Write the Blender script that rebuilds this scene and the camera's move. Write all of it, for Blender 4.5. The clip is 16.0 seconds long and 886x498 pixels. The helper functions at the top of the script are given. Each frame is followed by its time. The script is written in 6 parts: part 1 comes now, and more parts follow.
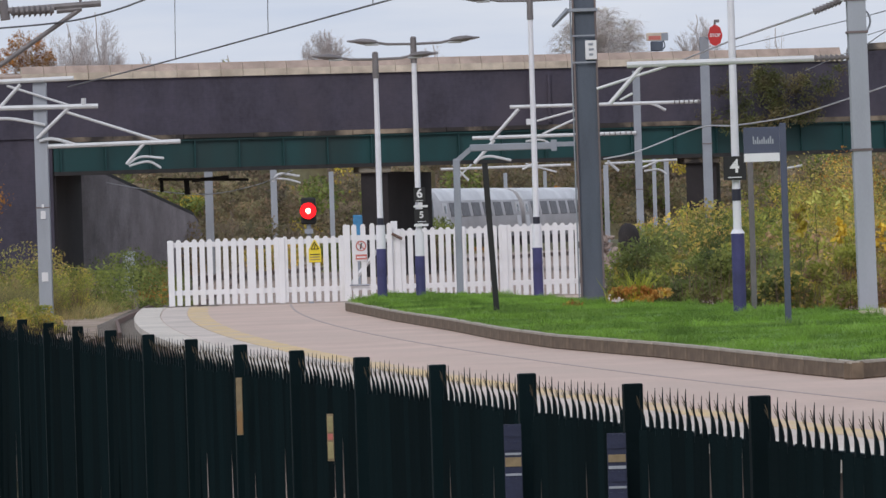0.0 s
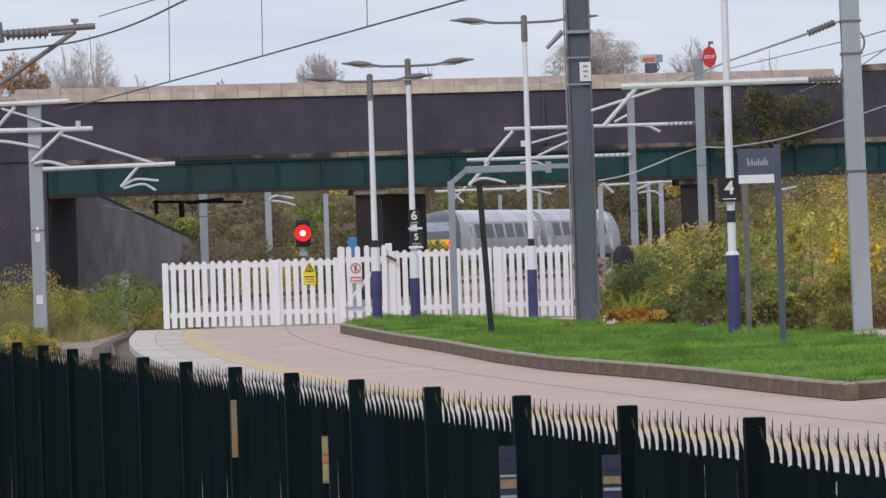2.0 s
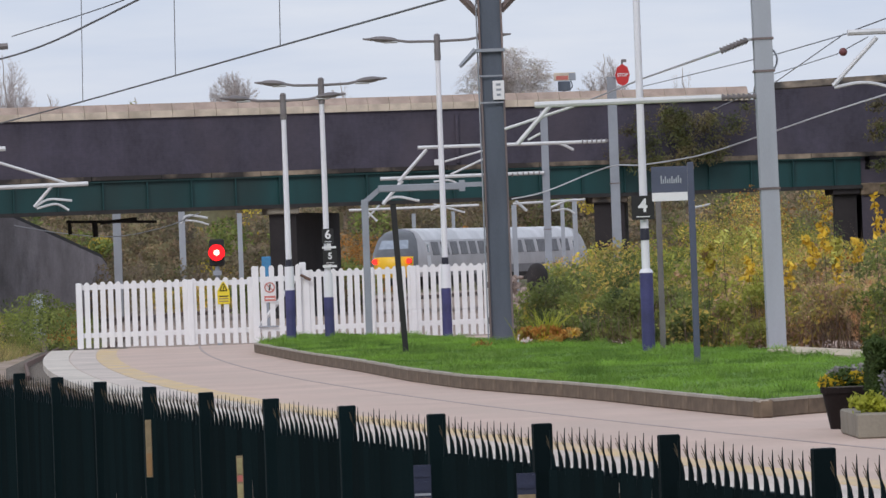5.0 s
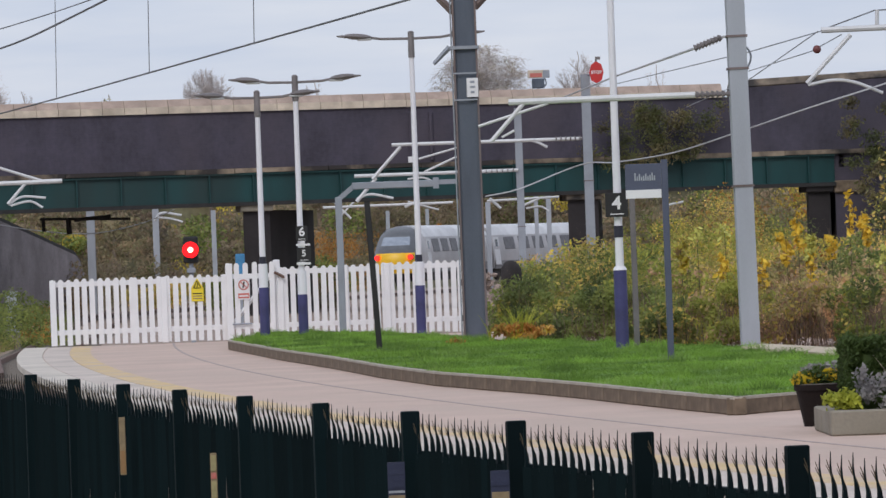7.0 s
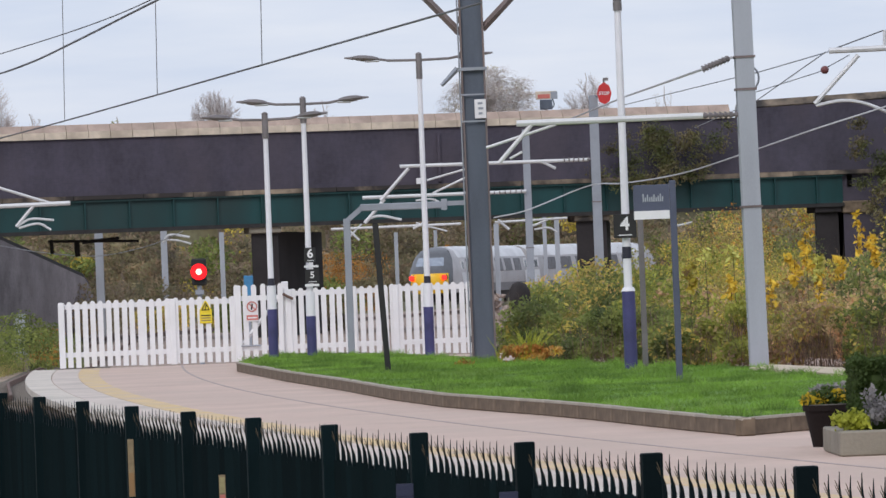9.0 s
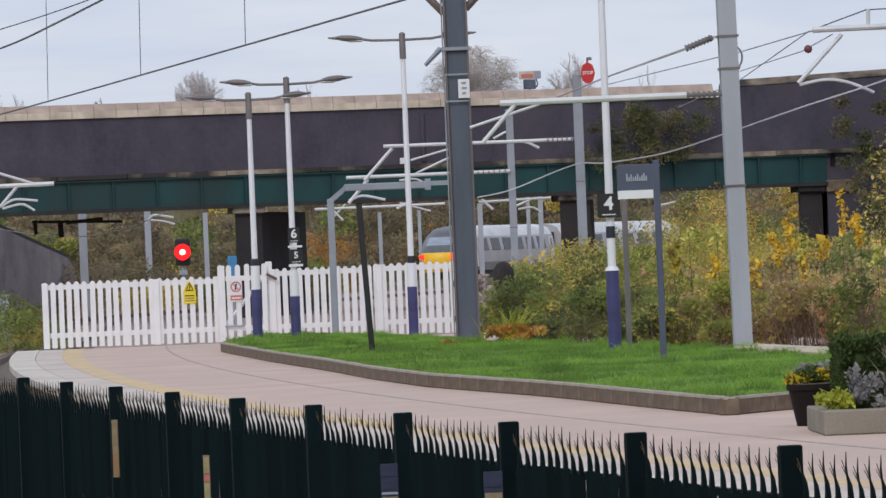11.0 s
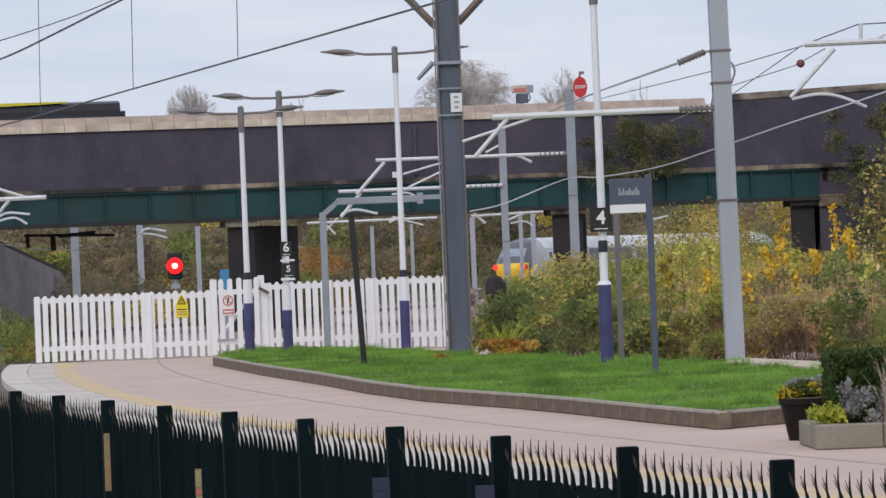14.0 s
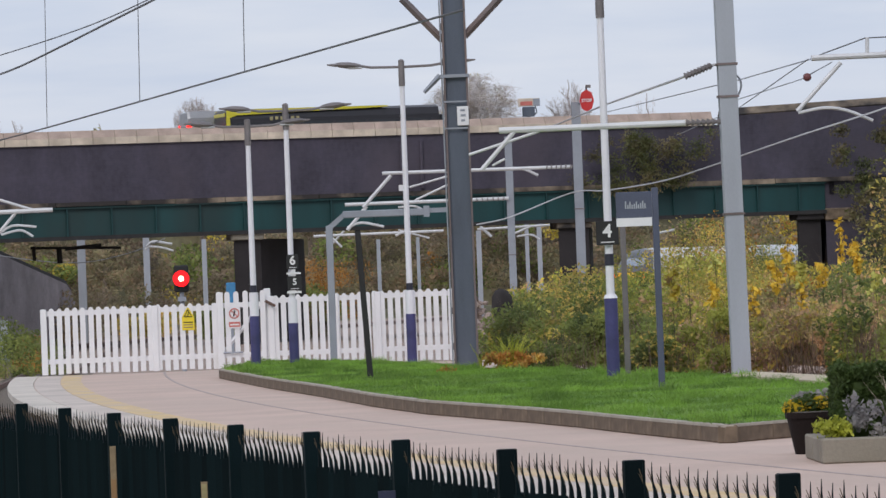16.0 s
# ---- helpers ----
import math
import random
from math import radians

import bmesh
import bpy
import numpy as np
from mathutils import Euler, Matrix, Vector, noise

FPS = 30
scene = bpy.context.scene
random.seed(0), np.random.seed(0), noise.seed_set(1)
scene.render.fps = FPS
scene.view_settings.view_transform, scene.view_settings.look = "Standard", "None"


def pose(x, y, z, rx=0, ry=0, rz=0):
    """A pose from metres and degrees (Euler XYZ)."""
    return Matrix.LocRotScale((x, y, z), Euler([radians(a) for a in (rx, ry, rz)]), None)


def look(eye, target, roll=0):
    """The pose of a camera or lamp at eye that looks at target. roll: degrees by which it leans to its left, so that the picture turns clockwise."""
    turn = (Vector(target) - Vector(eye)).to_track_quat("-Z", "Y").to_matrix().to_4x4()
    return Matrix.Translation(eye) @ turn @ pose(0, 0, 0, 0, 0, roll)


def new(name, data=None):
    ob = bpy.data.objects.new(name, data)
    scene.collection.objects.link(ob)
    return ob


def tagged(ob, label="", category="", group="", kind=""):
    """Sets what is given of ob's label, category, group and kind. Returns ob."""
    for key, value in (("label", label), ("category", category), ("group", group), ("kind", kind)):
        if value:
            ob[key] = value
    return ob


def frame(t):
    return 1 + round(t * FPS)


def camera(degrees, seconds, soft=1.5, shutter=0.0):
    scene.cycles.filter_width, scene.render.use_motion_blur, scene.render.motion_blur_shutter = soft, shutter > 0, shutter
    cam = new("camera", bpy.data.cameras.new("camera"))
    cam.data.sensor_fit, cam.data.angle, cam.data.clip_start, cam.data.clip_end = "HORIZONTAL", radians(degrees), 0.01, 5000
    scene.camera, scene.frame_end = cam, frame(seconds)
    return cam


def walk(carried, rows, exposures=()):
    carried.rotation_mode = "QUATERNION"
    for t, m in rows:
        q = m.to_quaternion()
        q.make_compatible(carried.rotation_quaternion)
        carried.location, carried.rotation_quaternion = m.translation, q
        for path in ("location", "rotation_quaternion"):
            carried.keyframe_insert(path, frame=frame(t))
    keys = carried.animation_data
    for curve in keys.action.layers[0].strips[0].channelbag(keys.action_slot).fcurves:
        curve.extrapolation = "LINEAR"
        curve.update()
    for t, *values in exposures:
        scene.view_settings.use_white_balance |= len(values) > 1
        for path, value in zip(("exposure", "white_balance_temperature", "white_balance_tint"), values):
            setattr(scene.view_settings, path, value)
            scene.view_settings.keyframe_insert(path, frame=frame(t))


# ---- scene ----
cam = camera(9.5, 16.0)
# seconds, yaw, pitch, roll of a hand-held camera that stays on its spot
ROWS = [
    (0.0, -0.0000, -0.3401, 1.78),
    (0.5, 0.1048, -0.1378, 1.82),
    (1.0, 0.1307, -0.0956, 1.87),
    (1.5, 0.0173, -0.1093, 1.93),
    (2.0, -0.0573, -0.1050, 1.87),
    (2.5, -0.0710, -0.1012, 1.82),
    (3.0, -0.0520, -0.0966, 1.85),
    (3.5, -0.0599, 0.1352, 1.97),
    (4.0, -0.6184, 0.0997, 2.05),
    (4.2, -0.7709, 0.1250, 2.08),
    (6.5, -1.1363, -0.0853, 2.10),
    (7.0, -1.2642, 0.0250, 2.09),
    (7.5, -1.2822, 0.1882, 2.09),
    (8.0, -1.2561, 0.2871, 2.14),
    (8.5, -1.1935, 0.3330, 2.20),
    (9.0, -1.1747, 0.2583, 2.22),
    (11.3, -1.3957, 0.0299, 2.34),
    (11.5, -1.4322, 0.0284, 2.34),
    (12.0, -1.4501, 0.0126, 2.35),
    (12.5, -1.4688, 0.1239, 2.33),
    (13.0, -1.4511, 0.2214, 2.32),
    (13.5, -1.4403, 0.2122, 2.27),
    (14.0, -1.4317, 0.1819, 2.26),
    (14.5, -1.3682, 0.2511, 2.25),
    (15.0, -1.3142, 0.2802, 2.23),
    (15.5, -1.2967, 0.2927, 2.20),
    (16.0, -1.3641, 0.3262, 2.18),
]
walk(cam, [(t, pose(0, 0, 1.46, 90 + pitch, roll, yaw)) for t, yaw, pitch, roll in ROWS],
     exposures=[(0.0, -0.04), (0.5, -0.08), (1.0, 0.02), (2.5, 0.03), (3.5, -0.12), (4.0, 0.01), (6.5, 0.0), (7.0, -0.05), (8.0, -0.13), (8.5, -0.1), (9.0, 0.1), (11.3, -0.03), (12.5, -0.1), (13.5, -0.05), (14.0, 0.03), (14.5, -0.12), (15.0, -0.12), (15.5, -0.02), (16.0, -0.03)])

# ---- world and sun: overcast autumn day ----
world = bpy.data.worlds.new("overcast")
scene.world = world
world.use_nodes = True
wn, wl = world.node_tree.nodes, world.node_tree.links
wn.clear()
w_out, w_mix = wn.new("ShaderNodeOutputWorld"), wn.new("ShaderNodeMixShader")
w_sky, w_bg, w_cl = wn.new("ShaderNodeTexSky"), wn.new("ShaderNodeBackground"), wn.new("ShaderNodeBackground")
w_noise, w_ramp, w_map, w_co = wn.new("ShaderNodeTexNoise"), wn.new("ShaderNodeValToRGB"), wn.new("ShaderNodeMapping"), wn.new("ShaderNodeTexCoord")
w_sky.sky_type, w_sky.sun_disc = "NISHITA", False
w_sky.sun_elevation, w_sky.sun_rotation = radians(32), radians(200)
w_bg.inputs[1].default_value = 0.1
w_cl.inputs[1].default_value = 0.745
w_map.inputs["Scale"].default_value = (9, 9, 60)
w_noise.inputs["Scale"].default_value, w_noise.inputs["Detail"].default_value = 2.2, 5
w_ramp.color_ramp.elements[0].position, w_ramp.color_ramp.elements[0].color = 0.3, (0.78, 0.875, 1.09, 1)
w_ramp.color_ramp.elements[1].position, w_ramp.color_ramp.elements[1].color = 0.75, (0.96, 1.015, 1.16, 1)
w_mix.inputs[0].default_value = 0.92
for a, b in ((w_co.outputs["Generated"], w_map.inputs["Vector"]), (w_map.outputs[0], w_noise.inputs["Vector"]), (w_noise.outputs[0], w_ramp.inputs[0]),
             (w_ramp.outputs[0], w_cl.inputs[0]), (w_sky.outputs[0], w_bg.inputs[0]), (w_bg.outputs[0], w_mix.inputs[1]),
             (w_cl.outputs[0], w_mix.inputs[2]), (w_mix.outputs[0], w_out.inputs[0])):
    wl.new(a, b)
sun = new("sun", bpy.data.lights.new("sun", "SUN"))
sun.data.energy, sun.data.angle, sun.data.color = 1.3, radians(25), (1.0, 0.97, 0.95)
sun.matrix_world = look((-20, -60, 50), (0, 0, 0))


# ---- materials ----
def mat(name, color, rough=0.7, metal=0.0, vary=0.25, scale=3.0, fine=40.0, bump=0.15, stain=None, stain_at=0.6, island=None, patch=0.9, glow=0.0, by="Object", squash=(1, 1, 1)):
    m = bpy.data.materials.new(name)
    m.use_nodes = True
    n, l = m.node_tree.nodes, m.node_tree.links
    p = n["Principled BSDF"]
    p.inputs["Roughness"].default_value, p.inputs["Metallic"].default_value = rough, metal
    if glow:
        p.inputs["Base Color"].default_value = (*color, 1)
        p.inputs["Emission Color"].default_value, p.inputs["Emission Strength"].default_value = (*color, 1), glow
        return m
    co, mp = n.new("ShaderNodeTexCoord"), n.new("ShaderNodeMapping")
    mp.inputs["Scale"].default_value = squash
    l.new(co.outputs[by], mp.inputs["Vector"])
    big, small = n.new("ShaderNodeTexNoise"), n.new("ShaderNodeTexNoise")
    for tex, s, d in ((big, scale, 6), (small, fine, 3)):
        tex.inputs["Scale"].default_value, tex.inputs["Detail"].default_value = s, d
        l.new(mp.outputs[0], tex.inputs["Vector"])
    add = n.new("ShaderNodeMath")
    add.operation = "MULTIPLY_ADD"
    add.inputs[1].default_value = 0.4
    l.new(small.outputs[0], add.inputs[0])
    l.new(big.outputs[0], add.inputs[2])
    ramp = n.new("ShaderNodeValToRGB")
    lo, hi = ramp.color_ramp.elements
    lo.position, hi.position = 0.45, 0.95
    lo.color = (*[max(0, c * (1 - vary)) for c in color], 1)
    hi.color = (*[min(1, c * (1 + vary)) for c in color], 1)
    l.new(add.outputs[0], ramp.inputs[0])
    last = ramp.outputs[0]
    if island:
        ri = n.new("ShaderNodeValToRGB")
        ri.color_ramp.interpolation = "LINEAR"
        while len(ri.color_ramp.elements) < len(island):
            ri.color_ramp.elements.new(0.5)
        for i, (e, c) in enumerate(zip(ri.color_ramp.elements, island)):
            e.position, e.color = i / (len(island) - 1), (*c, 1)
        geo = n.new("ShaderNodeNewGeometry")
        sp, spm, mixf = n.new("ShaderNodeTexNoise"), n.new("ShaderNodeMapRange"), n.new("ShaderNodeMix")
        sp.inputs["Scale"].default_value, sp.inputs["Detail"].default_value = patch * 1.7, 2
        l.new(mp.outputs[0], sp.inputs["Vector"])
        spm.inputs["From Min"].default_value, spm.inputs["From Max"].default_value = 0.32, 0.68
        l.new(sp.outputs[0], spm.inputs["Value"])
        mixf.inputs["Factor"].default_value = 0.74
        l.new(geo.outputs["Random Per Island"], mixf.inputs["A"])
        l.new(spm.outputs[0], mixf.inputs["B"])
        l.new(mixf.outputs["Result"], ri.inputs[0])
        pat, patr, mul = n.new("ShaderNodeTexNoise"), n.new("ShaderNodeValToRGB"), n.new("ShaderNodeMix")
        pat.inputs["Scale"].default_value, pat.inputs["Detail"].default_value = patch, 3
        l.new(mp.outputs[0], pat.inputs["Vector"])
        l.new(pat.outputs[0], patr.inputs[0])
        patr.color_ramp.elements[0].position, patr.color_ramp.elements[0].color = 0.36, (0.5, 0.5, 0.52, 1)
        patr.color_ramp.elements[1].position, patr.color_ramp.elements[1].color = 0.64, (1.28, 1.22, 1.1, 1)
        mul.data_type, mul.blend_type = "RGBA", "MULTIPLY"
        mul.inputs["Factor"].default_value = 1.0
        l.new(ri.outputs[0], mul.inputs["A"])
        l.new(patr.outputs[0], mul.inputs["B"])
        last = mul.outputs["Result"]
    if stain:
        st, sr, mx = n.new("ShaderNodeTexNoise"), n.new("ShaderNodeValToRGB"), n.new("ShaderNodeMix")
        st.inputs["Scale"].default_value, st.inputs["Detail"].default_value = scale * 0.45, 8
        sr.color_ramp.elements[0].position, sr.color_ramp.elements[1].position = stain_at - 0.12, stain_at + 0.12
        mx.data_type = "RGBA"
        l.new(mp.outputs[0], st.inputs["Vector"])
        l.new(st.outputs[0], sr.inputs[0])
        l.new(sr.outputs[0], mx.inputs["Factor"])
        l.new(last, mx.inputs["A"])
        mx.inputs["B"].default_value = (*stain, 1)
        last = mx.outputs["Result"]
    l.new(last, p.inputs["Base Color"])
    if bump:
        b = n.new("ShaderNodeBump")
        b.inputs["Strength"].default_value, b.inputs["Distance"].default_value = bump, 0.02
        l.new(small.outputs[0], b.inputs["Height"])
        l.new(b.outputs[0], p.inputs["Normal"])
    if island:
        # thin leaves let part of the light through
        tr, ms = n.new("ShaderNodeBsdfTranslucent"), n.new("ShaderNodeMixShader")
        ms.inputs[0].default_value = 0.42
        l.new(last, tr.inputs["Color"])
        l.new(p.outputs[0], ms.inputs[1])
        l.new(tr.outputs[0], ms.inputs[2])
        l.new(ms.outputs[0], n["Material Output"].inputs["Surface"])
    return m


def brick_mat(name, c1, c2, mortar, w, h, joint, rough=0.85, flat=False, stain=None, streak=1.0):
    m = mat(name, c1, rough, stain=stain, scale=0.7, vary=0.18 if flat else 0.6, fine=6, squash=(1, 1, streak))
    n, l = m.node_tree.nodes, m.node_tree.links
    br = n.new("ShaderNodeTexBrick")
    br.inputs["Color1"].default_value, br.inputs["Color2"].default_value, br.inputs["Mortar"].default_value = (*c1, 1), (*c2, 1), (*mortar, 1)
    br.inputs["Scale"].default_value, br.inputs["Mortar Size"].default_value = 1, joint
    br.inputs["Brick Width"].default_value, br.inputs["Row Height"].default_value = w, h
    co, sep, cmb = n.new("ShaderNodeTexCoord"), n.new("ShaderNodeSeparateXYZ"), n.new("ShaderNodeCombineXYZ")
    l.new(co.outputs["Object"], sep.inputs[0])
    l.new(sep.outputs[0], cmb.inputs[0])
    l.new(sep.outputs[1 if flat else 2], cmb.inputs[1])
    l.new(cmb.outputs[0], br.inputs["Vector"])
    p = n["Principled BSDF"]
    old = p.inputs["Base Color"].links[0].from_socket
    mx = n.new("ShaderNodeMix")
    mx.data_type, mx.blend_type = "RGBA", "MIX"
    mx.inputs["Factor"].default_value = 0.4
    l.new(old, mx.inputs["A"])
    l.new(br.outputs["Color"], mx.inputs["B"])
    l.new(mx.outputs["Result"], p.inputs["Base Color"])
    return m


M_WHITE = mat("white_paint", (0.78, 0.77, 0.78), 0.55, vary=0.06, scale=2.0, stain=(0.5, 0.47, 0.42), stain_at=0.72)
M_POST = mat("lamp_post_white", (0.76, 0.75, 0.79), 0.5, vary=0.05, scale=2.0)
M_PURPLE = mat("blue_paint", (0.05, 0.048, 0.15), 0.5, vary=0.3, scale=3, stain=(0.14, 0.135, 0.24), stain_at=0.68)
M_BLACK = mat("black_paint", (0.011, 0.01, 0.0105), 0.5, vary=0.3)
M_GREY = mat("galvanised_grey", (0.3, 0.32, 0.36), 0.55, 0.2, vary=0.15, scale=1.5)
M_DGREY = mat("weathered_mast_grey", (0.088, 0.104, 0.135), 0.6, 0.1, vary=0.25, scale=1.2, stain=(0.15, 0.155, 0.17), stain_at=0.66, squash=(3, 3, 0.5))
M_LGREY = mat("pale_mast_grey", (0.36, 0.38, 0.42), 0.6, 0.1, vary=0.12, scale=1.0, stain=(0.25, 0.25, 0.26), stain_at=0.68, squash=(3, 3, 0.5))
M_BROWNMETAL = mat("brown_grey_steel", (0.2, 0.18, 0.18), 0.6, 0.2, vary=0.2)
M_ARM = mat("pale_arm_steel", (0.62, 0.62, 0.63), 0.5, 0.1, vary=0.1)
M_WIRE = mat("wire", (0.12, 0.12, 0.13), 0.6, 0.3, vary=0.1, bump=0)
M_CABLE = mat("grey_cable", (0.5, 0.5, 0.52), 0.6, 0.0, vary=0.1, bump=0)
M_PFENCE = mat("green_black_paint", (0.0022, 0.0085, 0.0105), 0.65, vary=0.3, scale=2)
M_PFENCE.node_tree.nodes["Principled BSDF"].inputs["Specular IOR Level"].default_value = 0.1
pf_n, pf_l = M_PFENCE.node_tree.nodes, M_PFENCE.node_tree.links
pf_info, pf_ramp = pf_n.new("ShaderNodeObjectInfo"), pf_n.new("ShaderNodeValToRGB")
pf_ramp.color_ramp.elements[0].color, pf_ramp.color_ramp.elements[1].color = (0.0012, 0.006, 0.0074, 1), (0.0028, 0.0112, 0.0134, 1)
pf_l.new(pf_info.outputs["Random"], pf_ramp.inputs[0])
pf_l.new(pf_ramp.outputs[0], pf_n["Principled BSDF"].inputs["Base Color"])
M_PAVE = brick_mat("pink_block_paving", (0.555, 0.415, 0.345), (0.575, 0.435, 0.365), (0.515, 0.39, 0.325), 0.2, 0.1, 0.006, flat=True, stain=(0.49, 0.385, 0.32))
M_COPE = mat("platform_coping_stone", (0.6, 0.54, 0.47), 0.85, vary=0.15, scale=1.5, stain=(0.42, 0.38, 0.33), stain_at=0.62)
M_STRIP = mat("worn_edge_paving", (0.58, 0.5, 0.44), 0.85, vary=0.15, scale=1.5, stain=(0.46, 0.4, 0.35), stain_at=0.6)
M_YELLOW = mat("worn_yellow_line", (0.64, 0.47, 0.24), 0.8, vary=0.15, scale=3, stain=(0.54, 0.42, 0.32), stain_at=0.55)
M_DARKLINE = mat("dark_paving_line", (0.4, 0.325, 0.3), 0.85, vary=0.2)
M_PWALL = brick_mat("platform_wall_brick", (0.16, 0.12, 0.1), (0.2, 0.15, 0.12), (0.2, 0.18, 0.16), 0.22, 0.075, 0.01)
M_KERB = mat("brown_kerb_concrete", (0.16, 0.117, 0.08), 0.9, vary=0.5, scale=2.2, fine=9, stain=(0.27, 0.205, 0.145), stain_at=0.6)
M_SOIL = mat("lawn_turf", (0.13, 0.25, 0.03), 0.95, vary=0.3, scale=0.8, fine=25, stain=(0.1, 0.2, 0.025), stain_at=0.55)
M_GRASS = mat("grass_blades", (0.06, 0.16, 0.03), 0.75, patch=0.55, island=((0.158, 0.296, 0.047), (0.226, 0.390, 0.066), (0.192, 0.345, 0.054), (0.294, 0.429, 0.130)), bump=0)
M_GROUND = mat("rough_ground", (0.16, 0.13, 0.08), 0.95, vary=0.35, scale=0.3, fine=6, stain=(0.1, 0.11, 0.04), stain_at=0.5)
M_BALLAST = mat("ballast", (0.3, 0.23, 0.19), 0.95, vary=0.35, scale=0.8, fine=14, bump=0.6)
M_RAIL = mat("rail_steel", (0.14, 0.085, 0.065), 0.7, 0.1, vary=0.2)
M_TIMBER = mat("sleeper", (0.18, 0.16, 0.14), 0.9, vary=0.25)
M_BRIDGE = brick_mat("dark_engineering_brick", (0.053, 0.046, 0.067), (0.072, 0.061, 0.082), (0.068, 0.063, 0.082), 0.23, 0.075, 0.01, stain=(0.085, 0.068, 0.085), streak=0.6)
M_PIER = brick_mat("near_black_brick", (0.024, 0.019, 0.02), (0.03, 0.024, 0.024), (0.028, 0.025, 0.026), 0.23, 0.075, 0.01)
M_WING = brick_mat("grey_brick_wing", (0.24, 0.21, 0.215), (0.29, 0.25, 0.255), (0.28, 0.25, 0.25), 0.23, 0.075, 0.01, stain=(0.15, 0.13, 0.135))
M_COPING = mat("sandstone_coping", (0.6, 0.51, 0.41), 0.9, vary=0.25, scale=1.6, stain=(0.4, 0.33, 0.26), stain_at=0.62)
M_COPTOP = mat("weathered_coping_top", (0.41, 0.315, 0.265), 0.95, vary=0.3, scale=1.3, stain=(0.3, 0.24, 0.2), stain_at=0.62)
M_STRING = mat("weathered_stone_band", (0.3, 0.235, 0.17), 0.9, vary=0.4, scale=1.5, stain=(0.035, 0.03, 0.028), stain_at=0.45)
M_GIRDER = mat("green_girder_paint", (0.0033, 0.044, 0.045), 0.55, vary=0.4, scale=0.6, stain=(0.012, 0.034, 0.033), stain_at=0.6, squash=(1, 1, 0.4))
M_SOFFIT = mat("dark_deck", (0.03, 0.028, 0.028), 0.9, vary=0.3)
M_ASPHALT = mat("asphalt", (0.05, 0.05, 0.052), 0.9, vary=0.2)
M_SIGNY = mat("sign_yellow", (0.8, 0.62, 0.03), 0.4, vary=0.06)
M_SIGNW = mat("sign_white", (0.75, 0.74, 0.75), 0.4, vary=0.05)
M_SIGNR = mat("sign_red", (0.55, 0.03, 0.03), 0.4, vary=0.08)
M_REDPALE = mat("faded_red", (0.55, 0.16, 0.13), 0.5, vary=0.08)
M_SIGNB = mat("sign_blue_grey", (0.075, 0.085, 0.13), 0.4, vary=0.1)
# prongs ochre, not fence green: light catching them is put into the colour
M_PRONG = mat("lit_prong_paint", (0.085, 0.055, 0.024), 0.7, vary=0.6, scale=6)
M_POSTER = mat("poster_navy", (0.02, 0.025, 0.06), 0.5, vary=0.3)
M_ORANGE = mat("orange_print", (0.3, 0.17, 0.07), 0.5, vary=0.1)
M_TAN = mat("tan_plate", (0.27, 0.2, 0.11), 0.6, vary=0.3, scale=8)
M_TGLASS = mat("train_glass", (0.12, 0.117, 0.125), 0.5, vary=0.5, bump=0)
M_PALEY = mat("faded_yellow", (0.36, 0.31, 0.15), 0.6, vary=0.4, scale=6)
M_GLASS = mat("dark_glass", (0.02, 0.022, 0.026), 0.08, vary=0.1, bump=0)
M_SCREEN = mat("windscreen", (0.3, 0.34, 0.4), 0.12, vary=0.2, bump=0)
M_LENS = mat("lamp_lens", (0.45, 0.45, 0.45), 0.3, vary=0.1, bump=0)
M_RED = mat("red_signal_light", (1.0, 0.004, 0.008), glow=1.6)
M_REDCORE = mat("red_signal_core", (1.0, 0.72, 0.5), glow=3.0)
M_TAIL = mat("red_tail_light", (1.0, 0.015, 0.01), glow=3.0)
M_TRAIN = mat("train_grey", (0.42, 0.405, 0.41), 0.4, vary=0.3, scale=0.35)
M_TRAINROOF = mat("train_roof", (0.62, 0.62, 0.63), 0.45, vary=0.2, scale=0.6)
M_TRAINDARK = mat("train_underframe", (0.03, 0.028, 0.027), 0.8, vary=0.3)
M_TRAINSKIRT = mat("train_skirt", (0.17, 0.165, 0.17), 0.5, vary=0.15, scale=0.5)
M_CABDARK = mat("cab_dark_grey", (0.11, 0.115, 0.125), 0.35, vary=0.15)
M_TRAINW = mat("train_white", (0.62, 0.62, 0.63), 0.4, vary=0.06)
M_TRAINY = mat("train_yellow", (0.85, 0.5, 0.02), 0.4, vary=0.05)
M_BUSY = mat("bus_yellow", (0.62, 0.55, 0.04), 0.35, vary=0.05)
M_BUSK = mat("bus_black", (0.02, 0.018, 0.022), 0.3, vary=0.15)
M_SILVER = mat("silver_paint", (0.32, 0.32, 0.33), 0.35, 0.3, vary=0.08)
M_BAND = mat("navy_black_band", (0.02, 0.02, 0.035), 0.5, vary=0.2)
M_RUSTEDGE = mat("rust_stained_steel", (0.19, 0.145, 0.135), 0.7, 0.1, vary=0.35, scale=2, stain=(0.1, 0.1, 0.115), stain_at=0.55, squash=(1, 1, 0.3))
M_DIRT = mat("pinkish_dirt", (0.36, 0.275, 0.215), 0.95, vary=0.35, scale=0.5, fine=6, bump=0.5, stain=(0.24, 0.19, 0.12), stain_at=0.6)
M_PATH = mat("tan_edging", (0.52, 0.44, 0.32), 0.9, vary=0.2, scale=1.5)
